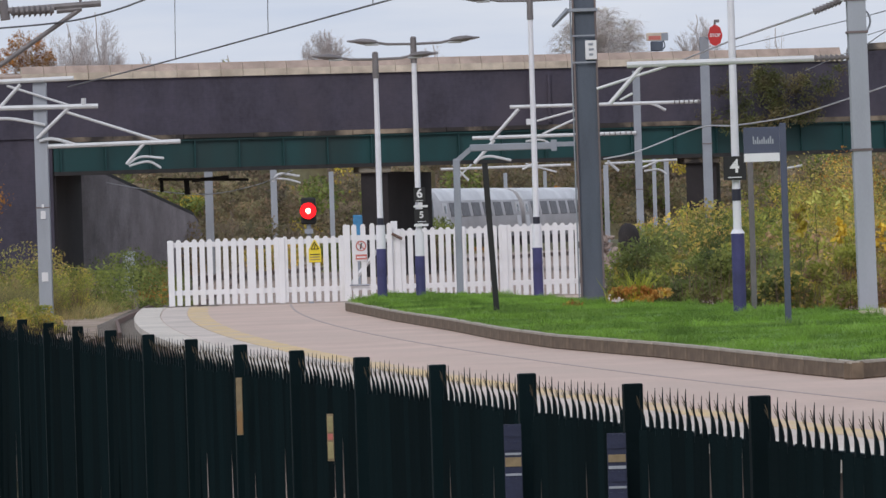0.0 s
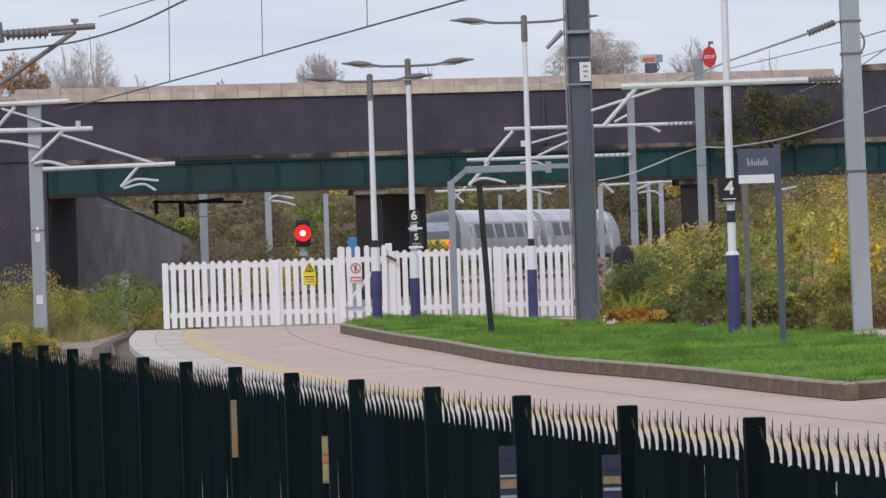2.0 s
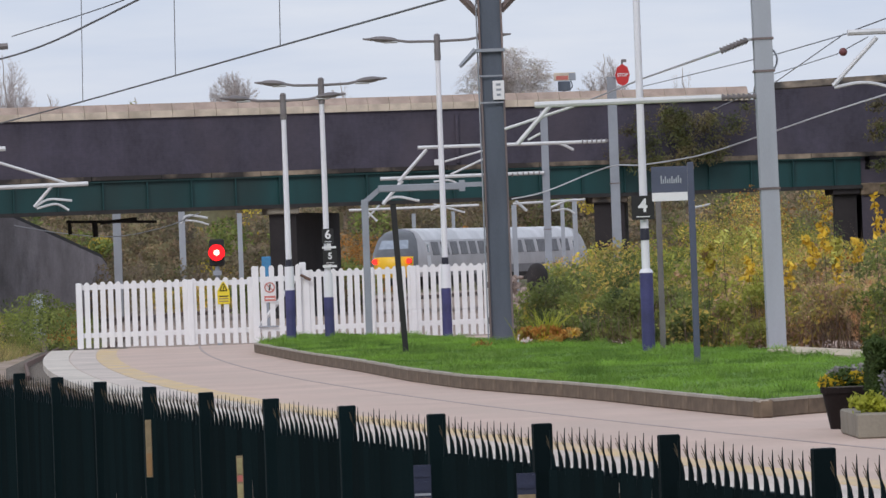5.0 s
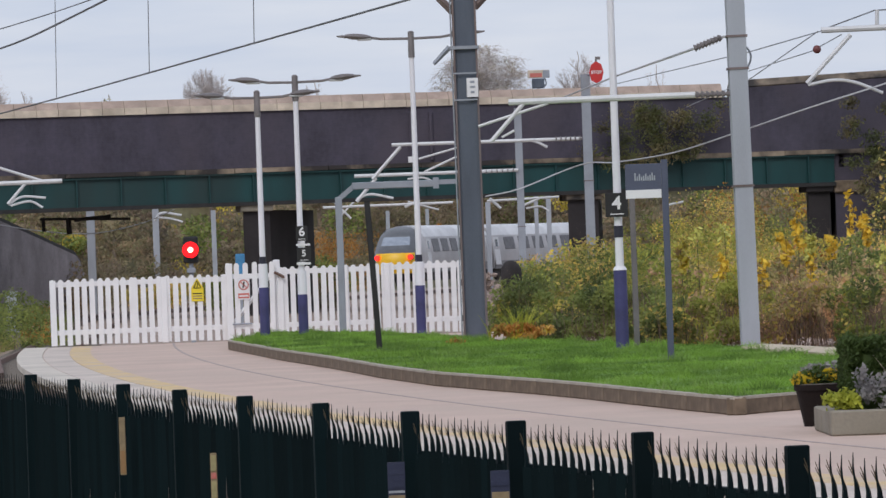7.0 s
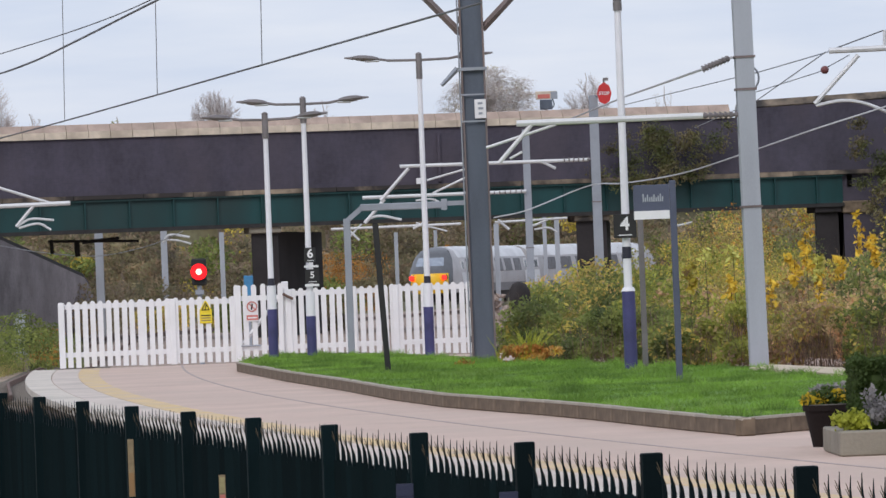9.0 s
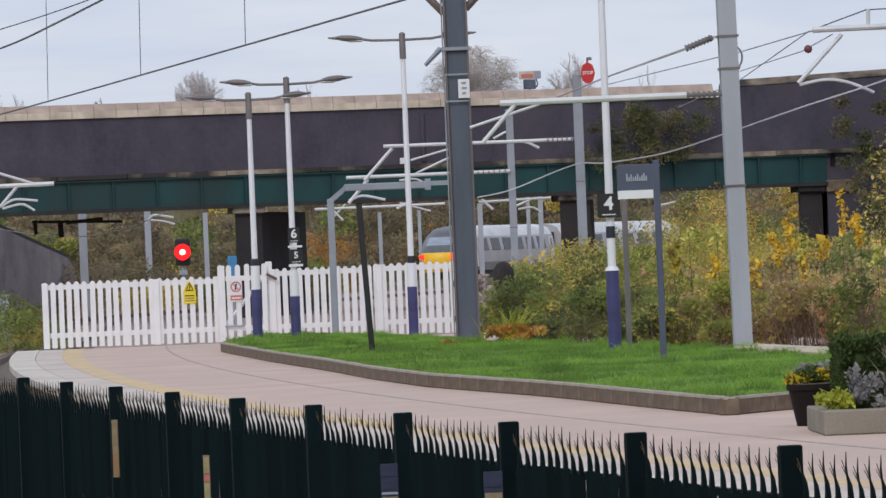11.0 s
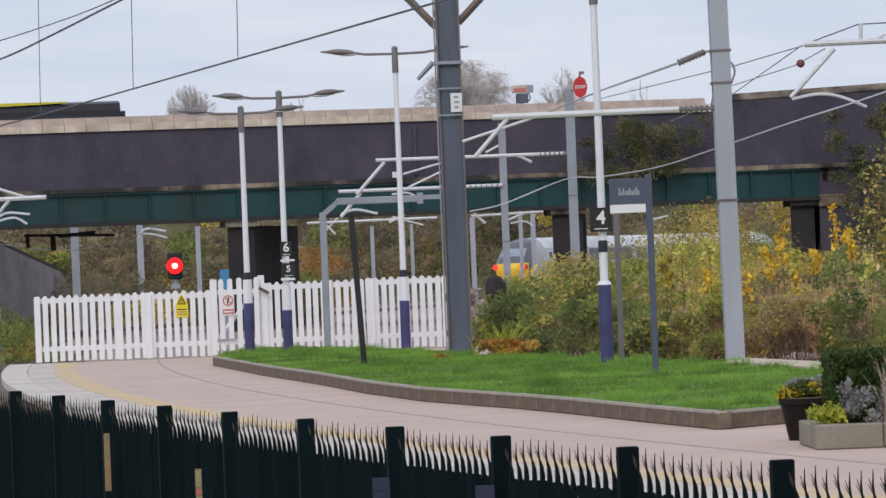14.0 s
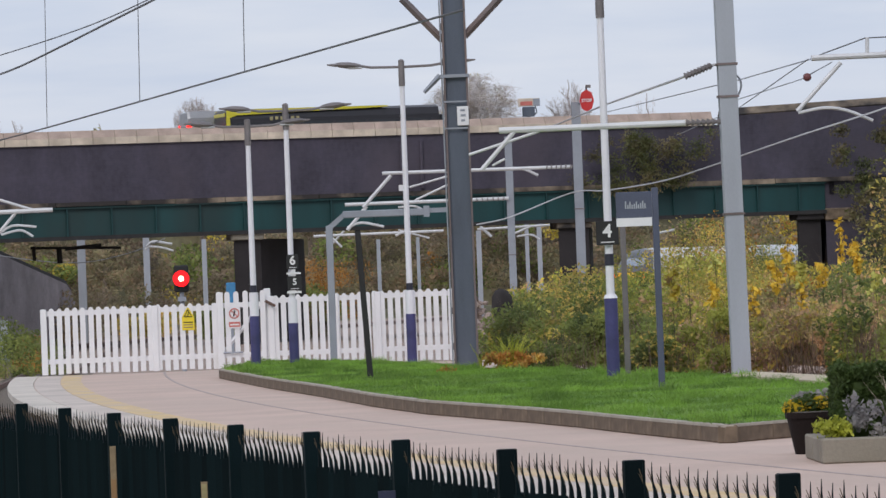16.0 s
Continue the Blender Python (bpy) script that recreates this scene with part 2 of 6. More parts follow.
M_IVY = mat("dark_ivy_leaf", (0.06, 0.07, 0.03), 0.7, patch=0.35, island=((0.085, 0.102, 0.060), (0.204, 0.230, 0.085), (0.255, 0.212, 0.119), (0.136, 0.170, 0.076)), bump=0)
M_BALL = mat("dull_red_paint", (0.16, 0.05, 0.05), 0.6, vary=0.3)
M_SPRAY = mat("bright_yellow_leaf", (0.74, 0.5, 0.05), 0.7, vary=0.2, scale=9, bump=0)
M_SPRAYL = mat("pale_lime_leaf", (0.56, 0.54, 0.13), 0.7, vary=0.2, scale=9, bump=0)
M_TYRE = mat("tyre", (0.02, 0.02, 0.02), 0.9, vary=0.2)
M_BARK = mat("bark", (0.16, 0.12, 0.09), 0.95, vary=0.3, scale=4)
# twigs paler than the bark: distance haze put into the colour
M_TWIG = mat("twigs", (0.52, 0.46, 0.44), 0.95, vary=0.2)
M_POT = mat("dark_brown_pot", (0.016, 0.011, 0.01), 0.7, vary=0.3)
M_POT.node_tree.nodes["Principled BSDF"].inputs["Specular IOR Level"].default_value = 0.15
M_STONE = mat("planter_stone", (0.27, 0.24, 0.19), 0.9, vary=0.2, scale=2, stain=(0.17, 0.15, 0.11), stain_at=0.6)
M_HEDGE = mat("hedge_leaf", (0.03, 0.055, 0.012), 0.7, island=((0.041, 0.072, 0.016), (0.090, 0.151, 0.031), (0.061, 0.101, 0.026), (0.142, 0.161, 0.041)), bump=0)
M_BUSH = mat("bramble_leaf", (0.1, 0.1, 0.04), 0.75, island=((0.225, 0.233, 0.089), (0.547, 0.515, 0.129), (0.837, 0.596, 0.161), (0.386, 0.435, 0.113), (0.805, 0.499, 0.258), (0.531, 0.531, 0.145)), bump=0)
M_BUSHY = mat("yellowing_leaf", (0.3, 0.2, 0.03), 0.75, island=((0.351, 0.312, 0.098), (0.754, 0.520, 0.078), (0.468, 0.416, 0.117), (0.850, 0.715, 0.078), (0.572, 0.351, 0.182), (0.416, 0.390, 0.124)), bump=0)
M_BUSHG = mat("dark_green_leaf", (0.05, 0.07, 0.025), 0.7, island=((0.087, 0.122, 0.053), (0.209, 0.271, 0.078), (0.297, 0.340, 0.091), (0.149, 0.184, 0.073)), bump=0)
M_STRAW = mat("dry_grass_blades", (0.28, 0.22, 0.1), 0.85, island=((0.351, 0.281, 0.123), (0.562, 0.456, 0.211), (0.263, 0.298, 0.105), (0.632, 0.509, 0.263)), bump=0)
M_RUST = mat("rust_leaf", (0.3, 0.13, 0.04), 0.8, island=((0.322, 0.161, 0.048), (0.580, 0.258, 0.064), (0.451, 0.322, 0.097)), bump=0)
M_DRYTWIG = mat("dry_twigs", (0.22, 0.16, 0.12), 0.9, island=((0.15, 0.11, 0.08), (0.28, 0.2, 0.16), (0.2, 0.15, 0.11)), bump=0)
M_WEED = mat("pale_weed_leaf", (0.3, 0.3, 0.12), 0.8, island=((0.225, 0.284, 0.067), (0.495, 0.511, 0.120), (0.315, 0.375, 0.074), (0.720, 0.556, 0.150), (0.375, 0.420, 0.097)), bump=0)
M_BRAMBLE = mat("pinkish_bramble_leaf", (0.3, 0.2, 0.14), 0.8, island=((0.382, 0.278, 0.147), (0.675, 0.425, 0.278), (0.397, 0.397, 0.132), (0.850, 0.586, 0.397), (0.499, 0.323, 0.191)), bump=0)
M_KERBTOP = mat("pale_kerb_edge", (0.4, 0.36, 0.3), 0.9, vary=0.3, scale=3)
M_RUBBLE = mat("pink_rubble", (0.36, 0.28, 0.245), 0.9, vary=0.5, scale=4)
M_STUMP = mat("dark_stump", (0.03, 0.025, 0.025), 0.9, vary=0.4, scale=4)
M_GOLD = mat("golden_leaf", (0.5, 0.35, 0.03), 0.7, island=((0.820, 0.546, 0.055), (0.850, 0.850, 0.074), (0.546, 0.437, 0.091), (0.850, 0.765, 0.074)), bump=0)
M_GREYLEAF = mat("silver_leaf", (0.28, 0.28, 0.28), 0.8, island=((0.208, 0.208, 0.208), (0.429, 0.416, 0.429), (0.312, 0.312, 0.286)), bump=0)
M_LIME = mat("lime_leaf", (0.35, 0.4, 0.05), 0.7, island=((0.350, 0.420, 0.056), (0.630, 0.644, 0.084)), bump=0)
M_FLOWER = mat("yellow_petals", (0.7, 0.5, 0.02), 0.6, island=((0.850, 0.715, 0.026), (0.780, 0.546, 0.039), (0.325, 0.390, 0.065)), bump=0)
M_FARWOOD = mat("far_wood_leaf", (0.13, 0.11, 0.06), 0.95, patch=0.16, island=((0.210, 0.182, 0.140), (0.336, 0.266, 0.203), (0.266, 0.252, 0.147), (0.392, 0.280, 0.196), (0.210, 0.217, 0.133)), bump=0)


# ---- builders ----
def mesh_of(bm, name, *mats, smooth=False):
    me = bpy.data.meshes.new(name)
    bmesh.ops.recalc_face_normals(bm, faces=bm.faces)
    if smooth:
        for e in bm.edges:
            e.smooth = e.calc_face_angle(0.0) < 0.75
    bm.to_mesh(me)
    bm.free()
    for m in mats:
        me.materials.append(m)
    if smooth:
        me.polygons.foreach_set("use_smooth", [len(p.vertices) <= 4 for p in me.polygons])
    return me


def part(name, bm, material, parent=None, label="", smooth=False):
    ob = new(name, mesh_of(bm, name, material, smooth=smooth))
    ob.parent = parent
    return tagged(ob, label)


def thing(name, m, label, category, group="", kind=""):
    ob = new(name)
    ob.empty_display_size = 0.2
    ob.matrix_basis = m
    return tagged(ob, label, category, group, kind)


def box(bm, x0, x1, y0, y1, z0, z1, bevel=0.0):
    r = bmesh.ops.create_cube(bm, size=1, matrix=Matrix.LocRotScale(((x0 + x1) / 2, (y0 + y1) / 2, (z0 + z1) / 2), None, (x1 - x0, y1 - y0, z1 - z0)))
    if bevel:
        es = list({e for v in r["verts"] for e in v.link_edges})
        bmesh.ops.bevel(bm, geom=es, offset=bevel, segments=1, affect="EDGES")
    return bm


def bx(*a, bevel=0.0):
    return box(bmesh.new(), *a, bevel=bevel)


def tube(bm, p, q, r, r2=None, seg=8):
    p, q = Vector(p), Vector(q)
    d = q - p
    m = Matrix.Translation((p + q) / 2) @ d.to_track_quat("Z", "Y").to_matrix().to_4x4()
    bmesh.ops.create_cone(bm, cap_ends=True, segments=seg, radius1=r, radius2=r if r2 is None else r2, depth=d.length, matrix=m)
    return bm


def tb(p, q, r, r2=None, seg=8):
    return tube(bmesh.new(), p, q, r, r2, seg)


def path_tube(points, r, seg=6, closed=False):
    """One round bar swept along the points."""
    bm = bmesh.new()
    ps = [Vector(p) for p in points]
    rings = []
    for i, p in enumerate(ps):
        d = (ps[min(i + 1, len(ps) - 1)] - ps[max(i - 1, 0)]).normalized()
        u = d.cross(Vector((0.0, 0.0, 1.0)) if abs(d.z) < 0.9 else Vector((0.0, 1.0, 0.0))).normalized()
        v = d.cross(u)
        rings.append([bm.verts.new(p + (u * math.cos(a) + v * math.sin(a)) * r) for a in (6.2832 * (k + 0.5) / seg for k in range(seg))])
    for a, b in zip(rings, rings[1:]):
        for k in range(seg):
            bm.faces.new((a[k], a[(k + 1) % seg], b[(k + 1) % seg], b[k]))
    bm.faces.new(rings[0])
    bm.faces.new(rings[-1][::-1])
    return bm


def curve_points(points, n=6):
    """A smooth line through the points."""
    ps = [Vector(p) for p in points]
    ps = [ps[0] * 2 - ps[1], *ps, ps[-1] * 2 - ps[-2]]
    out = []
    for a, b, c, d in zip(ps, ps[1:], ps[2:], ps[3:]):
        for i in range(n):
            t = i / n
            out.append(0.5 * (2 * b + (c - a) * t + (2 * a - 5 * b + 4 * c - d) * t * t + (3 * b - 3 * c + d - a) * t ** 3))
    return out + [ps[-2]]


def prism(outline, z0, z1):
    """A solid of that outline, from z0 up to z1."""
    bm = bmesh.new()
    lo = [bm.verts.new((x, y, z0)) for x, y in outline]
    hi = [bm.verts.new((x, y, z1)) for x, y in outline]
    bm.faces.new(hi)
    bm.faces.new(lo[::-1])
    for i in range(len(lo)):
        j = (i + 1) % len(lo)
        bm.faces.new((lo[i], lo[j], hi[j], hi[i]))
    return bm


def section(profile, x0, x1):
    """A solid whose (y, z) profile runs along x."""
    bm = bmesh.new()
    a = [bm.verts.new((x0, y, z)) for y, z in profile]
    b = [bm.verts.new((x1, y, z)) for y, z in profile]
    bm.faces.new(a)
    bm.faces.new(b[::-1])
    for i in range(len(a)):
        j = (i + 1) % len(a)
        bm.faces.new((a[i], a[j], b[j], b[i]))
    return bm


def writing(text, size, parent, m, material):
    """Raised letters of the built-in font, facing -y, centred."""
    cu = bpy.data.curves.new("writing", "FONT")
    cu.body, cu.size, cu.align_x, cu.align_y, cu.extrude, cu.offset = text, size, "CENTER", "CENTER", 0.002, size * 0.025
    tmp = bpy.data.objects.new("tmp", cu)
    me = bpy.data.meshes.new_from_object(tmp)
    bpy.data.objects.remove(tmp)
    me.materials.append(material)
    ob = new("lettering", me)
    ob.parent, ob.matrix_basis = parent, m @ pose(0, 0, 0, 90)
    return ob


rng = np.random.default_rng(7)


def leaf_mesh(name, centres, radii, per, size, material, upright=0.0, shell=0.55, squash=1.0):
    """Many small leaves, scattered through the clumps at centres."""
    V, Fc = [], []
    for c, r in zip(centres, radii):
        k = int(per)
        d = rng.normal(size=(k, 3))
        d /= np.linalg.norm(d, axis=1)[:, None]
        d *= (shell + (1 - shell) * rng.random((k, 1))) * np.array(r if np.ndim(r) else (r, r, r * squash))
        pts = np.array(c) + d
        a = rng.normal(size=(k, 3))
        a[:, 2] = a[:, 2] * (1 - upright) + upright * 2
        a /= np.linalg.norm(a, axis=1)[:, None]
        b = np.cross(a, rng.normal(size=(k, 3)))
        b /= np.linalg.norm(b, axis=1)[:, None] + 1e-9
        s = size * (0.6 + 0.8 * rng.random((k, 1)))
        V.append(np.stack([pts - a * s, pts + b * s * 0.5, pts + a * s, pts - b * s * 0.5], 1).reshape(-1, 3))
    V = np.concatenate(V)
    Fc = np.arange(len(V)).reshape(-1, 4)
    me = bpy.data.meshes.new(name)
    me.from_pydata(V.tolist(), [], Fc.tolist())
    me.materials.append(material)
    return me


def blade_mesh(name, roots, height, width, lean, material):
    """Upright tapered blades at the roots."""
    roots = np.array(roots)
    k = len(roots)
    h = height * (0.5 + 0.8 * rng.random((k, 1)))
    ang = rng.random(k) * 6.283
    side = np.stack([np.cos(ang), np.sin(ang), np.zeros(k)], 1) * width
    tip = np.concatenate([rng.normal(size=(k, 2)) * lean, np.ones((k, 1))], 1) * h
    mid = roots + tip * 0.55 * np.array((0.6, 0.6, 1))
    V = np.stack([roots - side, roots + side, mid + side * 0.7, roots + tip, mid - side * 0.7], 1).reshape(-1, 3)
    me = bpy.data.meshes.new(name)
    faces = [f for i in range(0, len(V), 5) for f in ((i, i + 1, i + 2, i + 4), (i + 4, i + 2, i + 3))]
    me.from_pydata(V.tolist(), [], faces)
    me.materials.append(material)
    return me


def hull(bm, rings, cap0=True, cap1=True):
    vs = [[bm.verts.new(p) for p in ring] for ring in rings]
    for a, b in zip(vs, vs[1:]):
        for i in range(len(a) - 1):
            bm.faces.new((a[i], a[i + 1], b[i + 1], b[i]))
        bm.faces.new((a[-1], a[0], b[0], b[-1]))
    if cap0:
        bm.faces.new(vs[0])
    if cap1:
        bm.faces.new(vs[-1][::-1])


# ---- ground, tracks and platform ----
def edge_x(y):
    """Where the platform's curved edge runs."""
    return 9.99 - 0.295 * y + 0.0014 * y * y


def ground():
    bm = bmesh.new()
    bmesh.ops.create_grid(bm, x_segments=2, y_segments=2, size=2500)
    ob = part("ground", bm, M_GROUND)
    ob.location = (0, 1000, -1.45)
    tagged(ob, "rough brown and green trackside ground", "ground", kind="structure")
    bm = prism([(3.4, 20), (14, 20), (9, 95), (14, 200), (22, 300), (60, 420), (40, 440), (-10, 330), (-22, 250), (-16, 120), (-11, 88), (-4.6, 60)], -1.46, -1.05)
    tagged(part("trackbed", bm, M_BALLAST), "brown stone ballast under the tracks", "ballast", kind="structure")
    bm = prism([(-14.5, 112), (-6.2, 112), (-6.6, 128), (-7.2, 150), (-7.8, 172), (-9.4, 172), (-11.0, 156), (-15.5, 146)], -1.4, -1.035)
    tagged(part("cess_path", bm, M_DIRT), "pinkish brown dirt walkway beside the track", "ground", kind="structure")


def track(line, label):
    """Two rails on sleepers along a line of (x, y) places, rail top at -0.9."""
    t = thing("railway_track", Matrix(), label, "track", "tracks", "structure")
    pts = [Vector((x, y, 0)) for x, y in line]
    for sgn in (-1, 1):
        bm = bmesh.new()
        for a, b in zip(pts, pts[1:]):
            d = (b - a).normalized()
            s = Vector((d.y, -d.x, 0)) * sgn * 0.75
            o = Vector((d.y, -d.x, 0)) * 0.035
            vs = []
            for p in (a, b):
                for q, z in ((-1, -1.05), (1, -1.05), (1, -0.9), (-1, -0.9)):
                    w = p + s + o * q
                    vs.append(bm.verts.new((w.x, w.y, z)))
            for f in ((0, 1, 5, 4), (1, 2, 6, 5), (2, 3, 7, 6), (3, 0, 4, 7)):
                bm.faces.new([vs[i] for i in f])
        part("rail", bm, M_RAIL, t)
    sl = mesh_of(bx(-1.25, 1.25, -0.12, 0.12, -1.12, -1.02), "sleeper", M_TIMBER)
    n = 0
    for a, b in zip(pts, pts[1:]):
        L = (b - a).length
        for i in range(int(L / 0.8)):
            n += 1
            if n > 150:
                return
            s = new("sleeper", sl)
            s.parent = t
            c = a + (b - a) * (i * 0.8 / L)
            s.matrix_basis = Matrix.Translation(c) @ pose(0, 0, 0, 0, 0, math.degrees(math.atan2((b - a).y, (b - a).x)) - 90)


def platform():
    pf = thing("platform", Matrix(), "island platform of pink block paving with pale coping edge", "platform", kind="structure")
    ys = [26 + i * 3.0 for i in range(24)]
    left = [(edge_x(y) + 0.42, y) for y in ys]
    part("paving", prism(left[::-1] + [(8.2, 26), (9.0, 60), (7.6, 74), (4.6, 95.2)], -1.05, 0.0), M_PAVE, pf)
    part("platform_wall", prism([(edge_x(y) + 0.12, y) for y in ys[::-1]] + [(edge_x(y) + 0.4, y) for y in ys], -1.06, -0.09), M_PWALL, pf)
    y = 26.0
    while y < 94.5:
        y2 = min(y + 0.9, 95.2)
        o = 0.008
        bm = prism([(edge_x(y2 - o), y2 - o), (edge_x(y + o), y + o), (edge_x(y + o) + 0.415, y + o), (edge_x(y2 - o) + 0.415, y2 - o)], -0.085, 0.006)
        part("coping_slab", bm, M_COPE, pf)
        y += 0.9
    part("pale_strip", prism([(edge_x(y) + 0.43, y) for y in ys[::-1]] + [(edge_x(y) + 0.85, y) for y in ys], -0.02, 0.004), M_STRIP, pf, "worn pale paving behind the coping")
    part("yellow_line", prism([(edge_x(y) + 0.86, y) for y in ys[::-1]] + [(edge_x(y) + 1.2, y) for y in ys], -0.02, 0.005), M_YELLOW, pf, "worn yellow line")
    part("dark_line", prism([(edge_x(y) + 2.62, y) for y in ys[::-1]] + [(edge_x(y) + 2.66, y) for y in ys], -0.02, 0.004), M_DARKLINE, pf, "thin dark line in the paving")


ground()
track([(edge_x(y) - 1.35, y) for y in range(60, 122, 3)] + [(-7.4 - i * 0.25, 124 + i * 12) for i in range(1, 20)], "rusty railway track on ballast beside the platform")
platform()

# ---- lawn bed ----
BED = [(-1.6, 86.0), (-0.72, 76.0), (0.06, 68.6), (0.63, 62.3), (1.16, 57.9), (1.64, 55.3), (2.07, 53.1), (2.46, 50.7), (2.79, 48.3), (3.1, 46.2), (3.38, 44.5), (3.8, 45.1), (4.6, 46.0), (6.4, 52.0), (6.4, 56.5), (5.4, 60.5), (5.2, 66.0), (4.42, 69.2), (3.86, 71.2), (3.43, 75.5), (2.48, 77.0), (2.03, 82.5), (0.76, 90.5), (-0.62, 93.7), (-1.2, 93.6)]


def lawn_height(x, y):
    """The turf rises slightly from kerb to middle."""
    d = x - (-1.45 + (80.2 - y) * 0.118 if y > 45 else 3.4)
    return 0.13 + 0.008 * min(1.0, max(0.0, d / 1.6)) * min(1.0, max(0.0, (y - 45) / 6)) + 0.02 * noise.noise((x * 0.9, y * 0.5, 0)) + 0.01 * noise.noise((x * 3.1, y * 1.3, 4.0))


def inside(x, y, poly):
    c = False
    for (x1, y1), (x2, y2) in zip(poly, poly[1:] + poly[:1]):
        if (y1 > y) != (y2 > y) and x < (x2 - x1) * (y - y1) / (y2 - y1) + x1:
            c = not c
    return c


def lawn():
    bed = thing("lawn_bed", Matrix(), "raised lawn bed of bright green grass in a brown kerb", "lawn", kind="structure")
    for (x1, y1), (x2, y2) in zip(BED, BED[1:] + BED[:1]):
        L = math.hypot(x2 - x1, y2 - y1)
        n = max(1, round(L / 0.95))
        if (y1 > 86.5 and y2 > 86.5) or (x1 > 2.0 and y1 > 56):
            continue
        ang = math.degrees(math.atan2(y2 - y1, x2 - x1))
        for i in range(n):
            x, y = x1 + (x2 - x1) * (i + 0.5) / n, y1 + (y2 - y1) * (i + 0.5) / n
            k = part("kerb_stone", bx(-L / n / 2 + 0.004, L / n / 2 + 0.012, -0.02, 0.1, 0.0, 0.148 + random.uniform(-0.004, 0.004), bevel=0.012), M_KERB, bed)
            k.matrix_basis = pose(x, y, 0, 0, 0, ang)
            part("arris", bx(-L / n / 2 + 0.006, L / n / 2 + 0.01, -0.024, 0.06, 0.132, 0.155), M_KERBTOP, k, "pale top edge")
    bm = bmesh.new()
    g = {}
    for i in range(130):
        for j in range(150):
            x, y = -2.2 + i * 0.065, 44.5 + j * 0.335
            if inside(x, y, BED):
                g[i, j] = bm.verts.new((x, y, lawn_height(x, y)))
    for (i, j), v in g.items():
        if (i + 1, j) in g and (i, j + 1) in g and (i + 1, j + 1) in g:
            bm.faces.new((v, g[i + 1, j], g[i + 1, j + 1], g[i, j + 1]))
    part("turf", bm, M_SOIL, bed, smooth=True)
    roots = []
    while len(roots) < 100000:
        x, y = rng.uniform(-1.8, 6.4), 44.8 + 49 * rng.random()
        if inside(x, y, BED):
            roots.append((x, y, lawn_height(x, y) - 0.01))
    blades = new("grass_blades", blade_mesh("grass_blades", roots, 0.04, 0.005, 0.8, M_GRASS))
    tagged(blades, "bright green mown grass in the raised bed", "grass", kind="stuff")
    roots = []
    while len(roots) < 15000:
        x, y = rng.uniform(-1.8, 6.4), 44.8 + 49 * rng.random()
        if inside(x, y, BED) and noise.noise((x * 2.2, y * 0.8, 9.0)) > 0.25:
            roots.append((x, y, lawn_height(x, y) - 0.01))
    tufts = new("long_grass", blade_mesh("long_grass", roots, 0.1, 0.005, 0.7, M_GRASS))
    tagged(tufts, "longer uneven grass in the raised bed", "grass", kind="stuff")
    part("back_edging", prism([(5.0, 64.6), (5.35, 61.0), (5.62, 58.6), (6.5, 56.6), (7.3, 57.0), (6.6, 60.0), (5.95, 62.0), (5.4, 66.0)], 0.0, 0.172), M_PATH, bed, "pale tan edging behind the grass")


lawn()


# ---- white picket fence ----
def picket_mesh(h, w=0.093, t=0.02):
    bm = bmesh.new()
    prof = [(-w / 2, 0.03), (w / 2, 0.03), (w / 2, h - 0.04), (w * 0.36, h - 0.014), (w * 0.14, h), (-w * 0.14, h), (-w * 0.36, h - 0.014), (-w / 2, h - 0.04)]
    a = [bm.verts.new((x, -t, z)) for x, z in prof]
    b = [bm.verts.new((x, 0, z)) for x, z in prof]
    bm.faces.new(a)
    bm.faces.new(b[::-1])
    for i in range(len(a)):
        j = (i + 1) % len(a)
        bm.faces.new((a[i], a[j], b[j], b[i]))
    return mesh_of(bm, "picket", M_WHITE)


def fence_panel(x0, x1, y, h, label, pitch=0.141, name="picket_fence", wide=(), drop=0.135):
    f = thing(name, pose(x0, y, 0), label, "gate" if "gate" in name else "fence", "white fence along the platform end")
    me = picket_mesh(h)
    n = round((x1 - x0) / pitch)
    for i in range(n + 1):
        p = new("picket", me)
        p.parent = f
        p.matrix_basis = pose(i * (x1 - x0) / n, random.uniform(-0.003, 0.003), random.uniform(-0.008, 0.008), 0, random.uniform(-0.4, 0.4), 0)
    for z in (0.21, h - drop):
        part("fence_rail", bx(-0.03, x1 - x0 + 0.03, 0.004, 0.05, z, z + 0.09, bevel=0.005), M_WHITE, f)
    for x in wide:
        part("fence_post", bx(x - 0.055, x + 0.055, -0.05, -0.024, 0.02, h - 0.012, bevel=0.008), M_WHITE, f)
    return f


fence_panel(-4.87, -3.47, 95, 1.2, "white painted picket fence panel, slightly weathered", wide=(0.0,))
fence_panel(-3.41, -1.82, 94.97, 1.2, "white painted picket fence panel carrying a yellow warning sign", wide=(0.52, 1.59))
gate = fence_panel(-1.74, -0.97, 94.9, 1.39, "tall white picket gate carrying a prohibition sign", name="picket_gate", wide=(0.02,), drop=0.29)
part("brace", tb((0.05, 0.03, 0.3), (0.75, 0.03, 1.15), 0.035, seg=4), M_WHITE, gate)
part("hinge_post", bx(0.8, 0.92, 0.06, 0.18, -0.05, 1.42, bevel=0.01), M_WHITE, gate)
part("bolt", tb((0.05, -0.06, 0.3), (0.4, -0.06, 0.3), 0.015), M_GREY, gate, "grey metal drop bolt")
part("latch", tb((0.82, -0.05, 1.2), (1.0, -0.05, 1.1), 0.025), M_RAIL, gate, "rusty latch")
fence_panel(-0.87, 0.9, 94.97, 1.29, "white painted picket fence panel behind the grass", wide=(0.05, 1.2))
